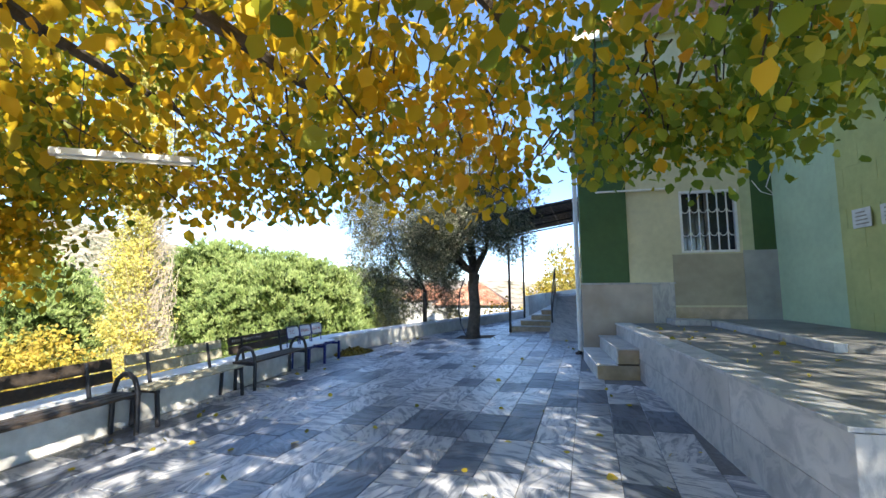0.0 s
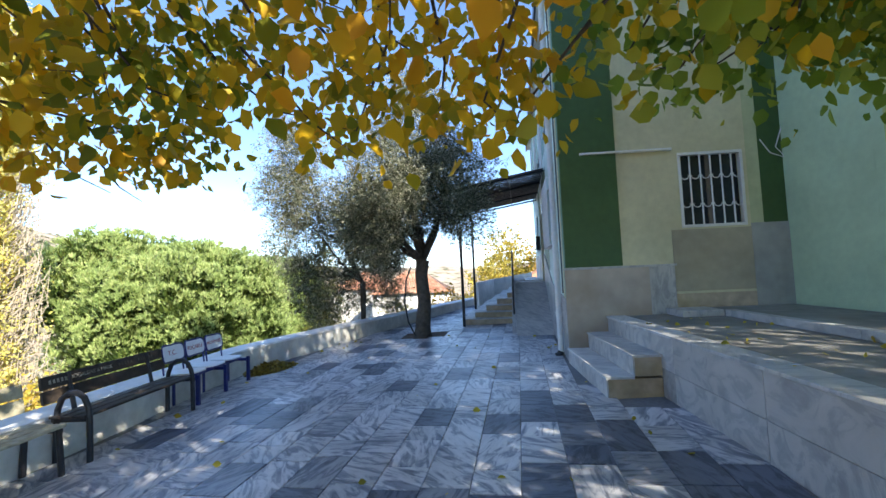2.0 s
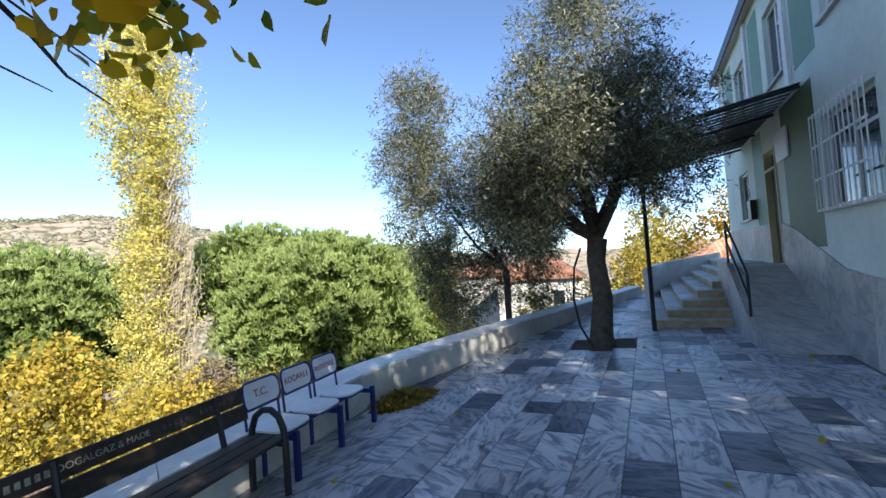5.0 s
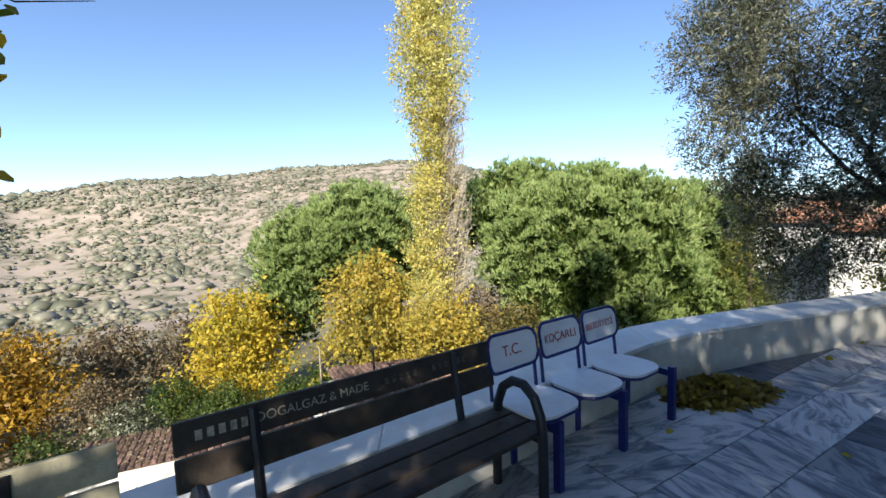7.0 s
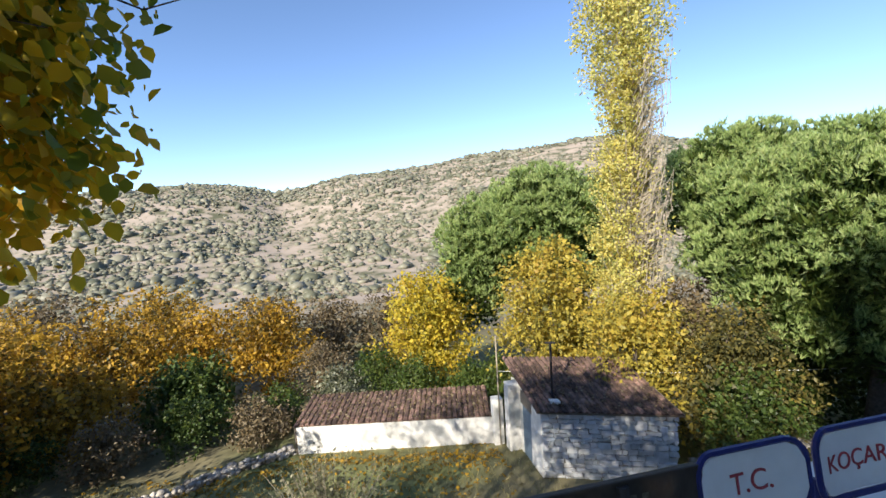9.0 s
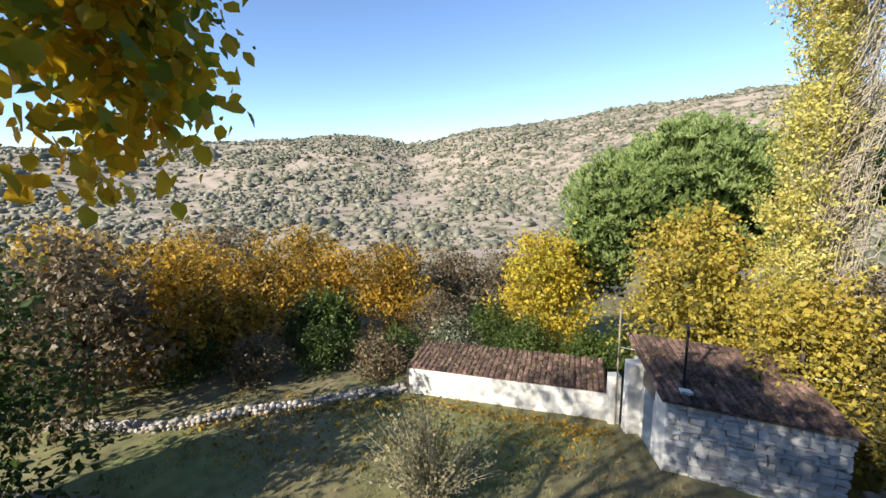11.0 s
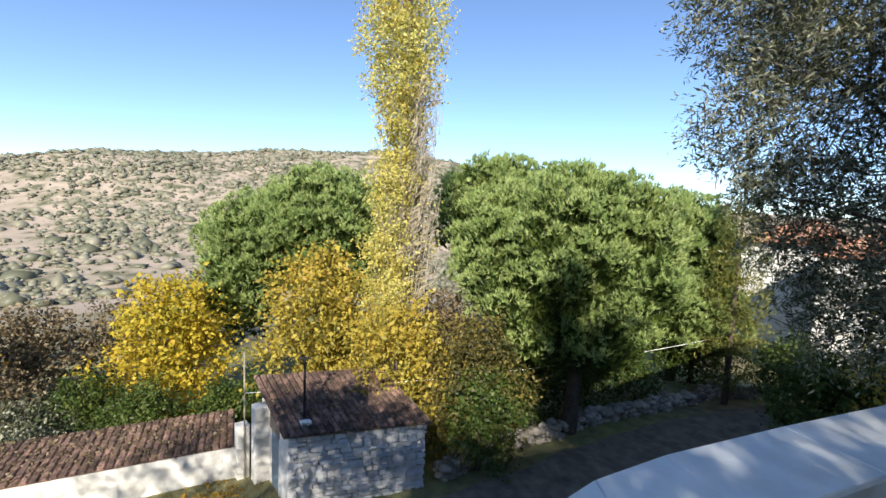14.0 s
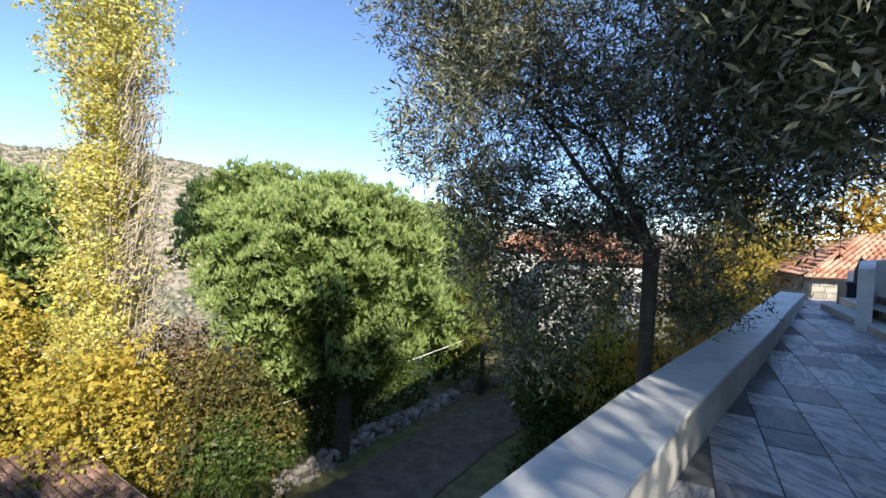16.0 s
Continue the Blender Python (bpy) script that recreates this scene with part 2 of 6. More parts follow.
M = {
    "tile": marble("marble_tile", True, light=(0.74, 0.74, 0.76), dark=(0.14, 0.16, 0.21), dark_share=0.28),
    "tiles": marble("marble_tiles", False, light=(0.74, 0.74, 0.76), dark=(0.14, 0.16, 0.21), dark_share=0.28),
    "slab": marble("marble_slab", True, light=(0.60, 0.58, 0.55), dark=(0.40, 0.38, 0.36), dark_share=0.1, vein=0.45, rough=0.45),
    "tread": marble("marble_tread", True, light=(0.68, 0.67, 0.65), dark_share=0.0, vein=0.4, rough=0.45),
    "tan": mat("tan_stone", (0.45, 0.35, 0.21), 0.75, scale=6, var=0.2, stain=0.2, second=(0.44, 0.35, 0.26)),
    "coping": mat("white_marble_coping", (0.70, 0.70, 0.69), 0.55, scale=5, var=0.1, stain=0.15),
    "plaster_wall": mat("parapet_plaster", (0.52, 0.51, 0.47), 0.85, scale=7, var=0.12, stain=0.2),
    "grout": mat("grout", (0.20, 0.20, 0.21), 0.9, scale=20),
    "mint": mat("mint_paint", (0.46, 0.59, 0.39), 0.7, scale=9, var=0.05, stain=0.08, bump=0.25),
    "mint_white": mat("pale_mint_paint", (0.62, 0.72, 0.66), 0.7, scale=9, var=0.05, stain=0.08),
    "green": mat("dark_green_paint", (0.050, 0.105, 0.032), 0.6, scale=9, var=0.08, stain=0.12),
    "teal": mat("teal_paint", (0.15, 0.29, 0.21), 0.6, scale=9, var=0.08, stain=0.1),
    "cream": mat("cream_paint", (0.60, 0.56, 0.36), 0.75, scale=9, var=0.06, stain=0.1),
    "lime": mat("lime_paint", (0.46, 0.49, 0.20), 0.75, scale=9, var=0.06, stain=0.12),
    "stone": mat("stone_dado", (0.36, 0.29, 0.22), 0.6, scale=3, var=0.12, stain=0.15, second=(0.40, 0.34, 0.28), second_scale=0.8),
    "jamb": mat("pale_olive_paint", (0.47, 0.50, 0.30), 0.75, scale=9, var=0.06, stain=0.1),
    "infill": mat("beige_paint", (0.40, 0.35, 0.25), 0.75, scale=6, var=0.08, stain=0.12),
    "grey": mat("grey_dado", (0.36, 0.36, 0.34), 0.7, scale=5, var=0.1, stain=0.15),
    "concrete": mat("concrete", (0.23, 0.22, 0.20), 0.9, scale=5, var=0.15, stain=0.25),
    "white": mat("white_paint", (0.74, 0.74, 0.72), 0.5, scale=12, var=0.06, stain=0.06, bump=0.05),
    "white_dirty": mat("whitewash", (0.72, 0.70, 0.66), 0.9, scale=4, var=0.15, stain=0.2, bump=0.6, bump_scale=9),
    "dark_metal": mat("dark_metal", (0.018, 0.018, 0.022), 0.45, scale=25, var=0.2, bump=0.05),
    "blue": mat("blue_frame", (0.014, 0.020, 0.13), 0.4, scale=25, var=0.15, bump=0.03),
    "plastic": mat("white_plastic", (0.68, 0.69, 0.72), 0.4, scale=14, var=0.05, stain=0.1, bump=0.03),
    "red_ink": mat("red_ink", (0.35, 0.05, 0.06), 0.6, bump=0),
    "wood_dark": mat("dark_wood", (0.035, 0.026, 0.020), 0.6, scale=18, var=0.3, stain=0.2),
    "wood_pale": mat("weathered_wood", (0.34, 0.31, 0.22), 0.75, scale=18, var=0.25, stain=0.2),
    "letters": mat("painted_letters", (0.30, 0.28, 0.23), 0.8, scale=60, var=0.5, bump=0),
    "letters_worn": mat("worn_letters", (0.075, 0.068, 0.055), 0.8, scale=60, var=0.7, bump=0),
    "bark": mat("bark", (0.085, 0.068, 0.052), 0.95, scale=10, var=0.35, stain=0.2, bump=1.0, bump_scale=18),
    "bark_pale": mat("pale_bark", (0.34, 0.29, 0.22), 0.9, scale=10, var=0.25, bump=0.8, bump_scale=18),
    "glass_dark": mat("window_glass", (0.02, 0.025, 0.03), 0.08, bump=0, spec=0.6),
    "door": mat("door_paint", (0.17, 0.14, 0.11), 0.5, scale=10),
    "roof_tile": mat("clay_tile", (0.34, 0.15, 0.09), 0.85, scale=4, var=0.2, stain=0.2, second=(0.42, 0.24, 0.16), island=0.25),
    "roof_old": mat("old_clay_tile", (0.105, 0.066, 0.052), 0.95, scale=9, var=0.45, stain=0.4, second=(0.15, 0.09, 0.07), second_scale=2.5, island=0.5),
    "rubble": mat("rubble_stone", (0.30, 0.27, 0.23), 0.95, scale=4, var=0.25, stain=0.2, bump=0.8, bump_scale=14, island=0.3),
    "pale_rubble": mat("pale_rubble", (0.40, 0.36, 0.31), 0.95, scale=4, var=0.25, stain=0.3, bump=0.8, bump_scale=14, island=0.35),
    "whitewashed": mat("whitewashed_stone", (0.60, 0.60, 0.60), 0.9, scale=4, var=0.15, stain=0.2, bump=0.7, bump_scale=14, island=0.18),
    "canopy": mat("canopy_sheet", (0.055, 0.050, 0.048), 0.6, scale=3, var=0.25, stain=0.3),
    "soil": mat("soil", (0.10, 0.07, 0.05), 0.95, scale=15, var=0.3, bump=0.8),
    "leaf_mulberry": leaf_mat("mulberry_leaf", [(0.10, 0.16, 0.015), (0.24, 0.26, 0.020), (0.60, 0.41, 0.020), (0.76, 0.47, 0.020), (0.66, 0.32, 0.018)], 0.55, 0.55, 0.45),
    "leaf_olive": leaf_mat("olive_leaf", [(0.035, 0.045, 0.02), (0.12, 0.13, 0.07), (0.42, 0.42, 0.31)], 0.3, 0.25, 0.8),
    "leaf_poplar": leaf_mat("poplar_leaf", [(0.36, 0.36, 0.09), (0.58, 0.53, 0.14), (0.70, 0.62, 0.22), (0.62, 0.48, 0.09)], 0.45, 0.3, 0.5),
    "leaf_bright": leaf_mat("bright_yellow_leaf", [(0.16, 0.16, 0.03), (0.44, 0.36, 0.04), (0.62, 0.47, 0.05), (0.50, 0.33, 0.04)], 0.45, 0.45, 0.35),
    "leaf_yellow": leaf_mat("yellow_leaf", [(0.13, 0.13, 0.035), (0.34, 0.29, 0.06), (0.56, 0.44, 0.07), (0.44, 0.29, 0.06)], 0.45, 0.45, 0.35),
    "leaf_orange": leaf_mat("orange_leaf", [(0.07, 0.065, 0.018), (0.28, 0.17, 0.025), (0.52, 0.31, 0.035), (0.58, 0.37, 0.04)], 0.45, 0.45, 0.3),
    "leaf_mulberry_green": leaf_mat("green_mulberry_leaf", [(0.09, 0.16, 0.02), (0.18, 0.27, 0.03), (0.34, 0.40, 0.05), (0.60, 0.48, 0.05)], 0.6, 0.5, 0.5),
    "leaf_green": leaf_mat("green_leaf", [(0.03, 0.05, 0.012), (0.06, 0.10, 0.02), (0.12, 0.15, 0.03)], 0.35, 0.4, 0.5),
    "leaf_dry": leaf_mat("dry_leaf", [(0.10, 0.07, 0.04), (0.20, 0.15, 0.08), (0.26, 0.21, 0.13)], 0.3, 0.3, 0.8),
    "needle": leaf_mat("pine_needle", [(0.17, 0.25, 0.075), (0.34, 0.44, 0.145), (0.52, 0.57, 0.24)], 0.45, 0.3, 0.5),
    "leaf_brown": leaf_mat("brown_leaf", [(0.05, 0.05, 0.018), (0.12, 0.11, 0.035), (0.34, 0.26, 0.06)], 0.4, 0.5, 0.35),
    "leaf_pale": leaf_mat("pale_green_leaf", [(0.12, 0.12, 0.06), (0.26, 0.25, 0.13), (0.40, 0.36, 0.22)], 0.35, 0.3, 0.8),
    "cypress": leaf_mat("cypress_leaf", [(0.06, 0.08, 0.02), (0.14, 0.15, 0.03), (0.24, 0.22, 0.05)], 0.25, 0.35, 0.5),
    "scrub": leaf_mat("scrub", [(0.09, 0.095, 0.06), (0.155, 0.15, 0.10), (0.24, 0.22, 0.16)], 0.0, 0.3, 0.02),
    "poster": mat("paper", (0.66, 0.66, 0.62), 0.8, bump=0),
    "horn": mat("horn_paint", (0.30, 0.22, 0.11), 0.6, scale=14, var=0.2),
    "tube": mat("lamp_tube", (0.72, 0.70, 0.60), 0.4, bump=0),
}


# ---- building blocks ----
def thing(name, label, category, at=(0, 0, 0), group="", kind=""):
    ob = new(name)
    ob.empty_display_size = 0.2
    ob.location = at
    return tagged(ob, label, category, group, kind)


def under(parent):
    """Parts are modelled in world places; only a thing's Empty stands off the origin."""
    return Matrix.Identity(4) if parent.parent else Matrix.Translation(-parent.location)


def part(name, bm, material, parent=None, label=""):
    """Links a bmesh as one mesh object under a thing or a part, both in the world's own coordinates."""
    me = bpy.data.meshes.new(name)
    bmesh.ops.recalc_face_normals(bm, faces=bm.faces)
    bm.to_mesh(me)
    bm.free()
    me.materials.append(material)
    ob = new(name, me)
    if parent:
        ob.parent = parent
        ob.matrix_parent_inverse = under(parent)
    return tagged(ob, label)


def box(lo, hi, bevel=0.0, bm=None):
    bm = bm or bmesh.new()
    made = bmesh.ops.create_cube(bm, size=1)
    for v in made["verts"]:
        v.co = Vector([lo[i] + (v.co[i] + 0.5) * (hi[i] - lo[i]) for i in range(3)])
    if bevel:
        edges = list({e for v in made["verts"] for e in v.link_edges})
        bmesh.ops.bevel(bm, geom=edges, offset=bevel, segments=2, affect="EDGES", profile=0.6)
    return bm


def prism(ring, lower, upper, bm=None):
    """A solid over a plan ring; lower and upper are heights, or functions of x and y."""
    bm = bm or bmesh.new()
    f = lambda h, x, y: h(x, y) if callable(h) else h
    a = [bm.verts.new((x, y, f(lower, x, y))) for x, y in ring]
    b = [bm.verts.new((x, y, f(upper, x, y))) for x, y in ring]
    n = len(ring)
    bm.faces.new(list(reversed(a)))
    bm.faces.new(b)
    for i in range(n):
        bm.faces.new((a[i], a[(i + 1) % n], b[(i + 1) % n], b[i]))
    return bm


def rod(points, radii, sides=8, bm=None):
    """A tapered tube along points."""
    bm = bm or bmesh.new()
    points = [Vector(p) for p in points]
    if not isinstance(radii, (list, tuple)):
        radii = [radii] * len(points)
    rings = []
    side = None
    for i, p in enumerate(points):
        d = (points[min(i + 1, len(points) - 1)] - points[max(i - 1, 0)]).normalized()
        if side is None:
            side = d.orthogonal().normalized()
        side = (side - d * side.dot(d)).normalized()
        up = d.cross(side)
        rings.append([bm.verts.new(p + (side * math.cos(2 * math.pi * k / sides) + up * math.sin(2 * math.pi * k / sides)) * radii[i]) for k in range(sides)])
    for a, b in zip(rings, rings[1:]):
        for k in range(sides):
            bm.faces.new((a[k], a[(k + 1) % sides], b[(k + 1) % sides], b[k]))
    bm.faces.new(list(reversed(rings[0])))
    bm.faces.new(rings[-1])
    return bm


def np_mesh(name, verts, tris, material, parent=None, label="", smooth=False):
    me = bpy.data.meshes.new(name)
    verts, tris = np.asarray(verts, np.float32), np.asarray(tris, np.int32)
    me.vertices.add(len(verts))
    me.vertices.foreach_set("co", verts.ravel())
    me.loops.add(tris.size)
    me.loops.foreach_set("vertex_index", tris.ravel())
    me.polygons.add(len(tris))
    me.polygons.foreach_set("loop_start", np.arange(0, tris.size, tris.shape[1], dtype=np.int32))
    me.polygons.foreach_set("loop_total", np.full(len(tris), tris.shape[1], np.int32))
    me.update(calc_edges=True)
    me.validate()
    me.materials.append(material)
    if smooth:
        me.polygons.foreach_set("use_smooth", np.ones(len(tris), bool))
    ob = new(name, me)
    if parent:
        ob.parent = parent
        ob.matrix_parent_inverse = under(parent)
    return tagged(ob, label)


rng = np.random.default_rng(7)


def unit(a):
    return a / np.maximum(np.linalg.norm(a, axis=1, keepdims=True), 1e-6)


BROAD = (np.array([(0, 0), (0.28, 0.36), (0.62, 0.34), (1, 0), (0.62, -0.34), (0.28, -0.36)]), np.array([(0, 1, 2), (0, 2, 3), (0, 3, 4), (0, 4, 5)]))
SLIM = (np.array([(0, 0), (0.5, 0.12), (1, 0), (0.5, -0.12)]), np.array([(0, 1, 2), (0, 2, 3)]))
OVAL = (np.array([(0, 0), (0.45, 0.33), (1, 0), (0.45, -0.33)]), np.array([(0, 1, 2), (0, 2, 3)]))


def leaves(centres, axis, size, shape=OVAL, fold=0.25, spread=0.35):
    """Leaf blades from centres along axes. Returns vertices and triangles."""
    n = len(centres)
    a = unit(axis)
    r = unit(rng.normal(size=(n, 3)))
    b = unit(np.cross(a, r))
    c = np.cross(a, b)
    s = (size * (1 + spread * rng.normal(size=n))).clip(size * 0.35, size * 1.9)
    uv, tri = shape
    u, v = uv[:, 0], uv[:, 1]
    verts = centres[:, None] + s[:, None, None] * (a[:, None] * u[None, :, None] + b[:, None] * v[None, :, None] + c[:, None] * (fold * (np.abs(v) - 0.5 * (u - 0.5) ** 2))[None, :, None])
    k = len(uv)
    tris = tri[None] + (np.arange(n) * k)[:, None, None]
    return verts.reshape(-1, 3), tris.reshape(-1, 3)


def lump_points(lumps, n, inner=0.55):
    """Points in the outer part of ellipsoids (x, y, z, rx, ry, rz)."""
    w = np.array([l[3] * l[4] + l[4] * l[5] + l[3] * l[5] for l in lumps])
    pick = rng.choice(len(lumps), n, p=w / w.sum())
    L = np.array(lumps)[pick]
    d = unit(rng.normal(size=(n, 3)))
    rad = rng.uniform(inner ** 3, 1, n) ** (1 / 3)
    wob = 1 + 0.13 * np.sin(d[:, 0] * 7 + pick) + 0.1 * np.sin(d[:, 1] * 9 + 2 * pick) + 0.08 * np.sin(d[:, 2] * 11)
    return L[:, :3] + L[:, 3:] * d * (rad * wob)[:, None], d


def clustered(lumps, clusters, per, radius, inner=0.55):
    c, d = lump_points(lumps, clusters, inner)
    p = np.repeat(c, per, 0) + rng.normal(size=(clusters * per, 3)) * radius * rng.uniform(0.5, 1.4, (clusters, 1)).repeat(per, 0)
    return p, np.repeat(d, per, 0)


def branching(base, tips, r0, material, parent, bend=0.15, sides=7):
    """Limbs from a fork to each tip, tapering and crooked."""
    base = Vector(base)
    for i, tip in enumerate(tips):
        tip = Vector(tip)
        ln = (tip - base).length
        pts = [base + (tip - base) * k + Vector((random.uniform(-1, 1), random.uniform(-1, 1), random.uniform(-0.4, 1))) * bend * ln * math.sin(math.pi * k) * 0.5 for k in (0, 0.25, 0.5, 0.75, 1)]
        part("limb", rod(pts, [r0 * f for f in (1, 0.75, 0.5, 0.3, 0.1)], sides), material, parent)


def fz(x, y):
    """The terrace falls slightly to the valley."""
    return 0.022 * x + 0.004 * y - 0.044


# the long wall of the school runs from its front corner, turned a little from y
WA = radians(6.5)
WO, WD, WN = Vector((1.0, 9.85, 0)), Vector((math.sin(WA), math.cos(WA), 0)), Vector((-math.cos(WA), math.sin(WA), 0))


def along(s, out=0.0, z=0.0):
    """A place s metres along the long wall, out metres before it."""
    p = WO + WD * s + WN * out
    return Vector((p.x, p.y, z))


def wall_box(s0, s1, o0, o1, z0, z1, bevel=0.0, bm=None):
    """A block set square to the long wall."""
    b2 = box((s0, o0, z0), (s1, o1, z1), bevel)
    for v in b2.verts:
        v.co = along(v.co.x, v.co.y, v.co.z)
    if bm:
        me = bpy.data.meshes.new("tmp")
        b2.to_mesh(me)
        bm.from_mesh(me)
        bpy.data.meshes.remove(me)
        b2.free()
        return bm
    return b2


# ---- the ground ----
def step01(t):
    t = min(max(t, 0.0), 1.0)
    return t * t * (3 - 2 * t)


def lerp_table(x, table):
    for (a, va), (b, vb) in zip(table, table[1:]):
        if x <= b:
            return va + (vb - va) * min(max((x - a) / (b - a), 0), 1)
    return table[-1][1]


BANK = ((0, -7.6), (3.2, -8.2), (11, -8.6), (16, -8.9), (20, -9.3), (30, -11.5), (80, -17), (110, -19))
RIDGE = ((-180, 1.2), (-60, 1.0), (0, 0.8), (25, 2.0), (42, 5.0), (58, 7.4), (66, 7.2), (70, 7.1), (76, 6.3), (84, 5.8), (91, 4.9), (99.5, 3.2), (104, 4.5), (109, 4.6), (117, 3.9), (124, 3.6), (140, 2.5), (180, 1.2))


def ground_z(x, y):
    edge = min(-5.5 + max(0, y - 10.3) * 0.36, 12) if y < 24 else min(-0.55 + (y - 24) * 0.16, 12)
    u = edge - x
    near = lerp_table(u, BANK) if u > 0 else (-1.3 if u < -0.8 else -1.3 - 6.3 * (u + 0.8) / 0.8)
    if y > 25:
        near = min(near, -1.3 - 2.6 * step01((y - 25) / 9) * step01((x + 12) / 10))
    dx, dy = x + 4.5, y - 9
    r = math.hypot(dx, dy)
    az = math.degrees(math.atan2(-dx, dy))
    top = 380 * math.tan(radians(lerp_table(az, RIDGE)))
    rough = noise.fractal(Vector((x, y, 0)) * 0.011, 1.0, 2.0, 5)
    if r > 90:
        near = near + (-19 - near) * step01((r - 90) / 40)
        near += (top - near) * step01((r - 105) / 275) ** 1.15 if r < 380 else 0
        if r >= 380:
            near = top * (1 - step01((r - 390) / 500)) - 20 * step01((r - 500) / 600)
        near += rough * 7 * step01((r - 100) / 120) * (1 - step01((r - 330) / 60) * 0.6)
    elif u > 1:
        near += noise.noise(Vector((x, y, 0)) * 0.35) * 0.25
    return near


def ground_sheet():
    rings = [0.0] + [0.6 * 1.062 ** k for k in range(148)]
    n_az = 260
    verts, quads = [], []
    for r in rings:
        for k in range(n_az):
            a = 2 * math.pi * k / n_az
            x, y = -6 + r * math.cos(a), 10 + r * math.sin(a)
            verts.append((x, y, ground_z(x, y)))
    for i in range(len(rings) - 1):
        for k in range(n_az):
            k2 = (k + 1) % n_az
            quads.append((i * n_az + k, (i + 1) * n_az + k, (i + 1) * n_az + k2, i * n_az + k2))
    m = mat("valley_ground", (0.20, 0.17, 0.09), 0.95, scale=1.6, var=0.3, stain=0.3, bump=0.5, bump_scale=6, second=(0.13, 0.14, 0.05), second_scale=0.12)
    nt = m.node_tree
    # dry hillside past the orchards
    b = nt.nodes["Principled BSDF"]
    geo = [n for n in nt.nodes if n.type == "NEW_GEOMETRY"][0]
    ln = nt.nodes.new("ShaderNodeVectorMath")
    ln.operation = "LENGTH"
    nt.links.new(geo.outputs["Position"], ln.inputs[0])
    mr = nt.nodes.new("ShaderNodeMapRange")
    mr.inputs["From Min"].default_value, mr.inputs["From Max"].default_value = 60, 110
    nt.links.new(ln.outputs["Value"], mr.inputs["Value"])
    n2 = nt.nodes.new("ShaderNodeTexNoise")
    n2.inputs["Scale"].default_value, n2.inputs["Detail"].default_value = 0.13, 10
    nt.links.new(geo.outputs["Position"], n2.inputs["Vector"])
    rp = nt.nodes.new("ShaderNodeValToRGB")
    e = rp.color_ramp.elements
    e[0].position, e[0].color = 0.36, (0.10, 0.10, 0.055, 1)
    e[1].position, e[1].color = 0.60, (0.365, 0.295, 0.235, 1)
    e.new(0.47).color = (0.28, 0.235, 0.175, 1)
    nt.links.new(n2.outputs["Fac"], rp.inputs["Fac"])
    mx = nt.nodes.new("ShaderNodeMixRGB")
    nt.links.new(mr.outputs[0], mx.inputs[0])
    old = b.inputs["Base Color"].links[0].from_socket
    nt.links.new(old, mx.inputs[1])
    nt.links.new(rp.outputs["Color"], mx.inputs[2])
    nt.links.new(mx.outputs[0], b.inputs["Base Color"])
    ob = np_mesh("ground", verts, quads, m, smooth=True)
    return tagged(ob, "dry grassy valley floor rising into a scrubby hillside", "ground", kind="structure")


ground = ground_sheet()

# ---- the terrace ----
INNER = [(-5.16, -14), (-5.16, 10.2), (-5.05, 10.85), (-4.76, 11.8), (-4.40, 12.9), (-4.0, 14.1), (-3.6, 15.15), (-2.5, 18.0), (-1.4, 21.0), (-0.3, 23.9)]
OUTER = [(-5.55, -14), (-5.56, 10.5), (-5.46, 11.0), (-5.18, 11.95), (-4.82, 13.05), (-4.41, 14.26), (-4.01, 15.31), (-2.91, 18.16), (-1.81, 21.16), (-0.71, 24.06)]
ring = OUTER + [(-0.7, 25.4), (6.0, 25.4), (9.0, -14)]
terrace = tagged(part("floor", prism(ring, -9.0, lambda x, y: fz(x, y) - 0.014), M["grout"]), "grey marble paved terrace with worn joints", "floor", kind="structure")

parapet = tagged(part("parapet_wall", prism(OUTER[:] + INNER[::-1], lambda x, y: fz(x, y) - 0.3, 0.315), M["plaster_wall"]), "low plastered parapet wall along the terrace edge", "wall", kind="structure")
for i in range(len(INNER) - 1):
    (a, b), (c, d) = (INNER[i], INNER[i + 1]), (OUTER[i], OUTER[i + 1])
    n = max(1, round(math.dist(a, b) / 1.45))
    for k in range(n):
        f0, f1 = k / n, (k + 1) / n
        mixp = lambda p, q, f: (p[0] + (q[0] - p[0]) * f, p[1] + (q[1] - p[1]) * f)
        q = [Vector(mixp(a, b, f0)), Vector(mixp(a, b, f1)), Vector(mixp(c, d, f1)), Vector(mixp(c, d, f0))]
        mid = sum(q, Vector((0, 0))) / 4
        out = [(p + (q[j] - q[3 - j]).normalized() * 0.025) for j, p in enumerate(q)]
        out = [p + (mid - p).normalized() * 0.002 for p in out]
        bm = prism([tuple(p) for p in out], 0.317, 0.36)
        bmesh.ops.bevel(bm, geom=bm.edges[:], offset=0.006, segments=1, affect="EDGES")
        part("coping_slab", bm, M["coping"], parapet)

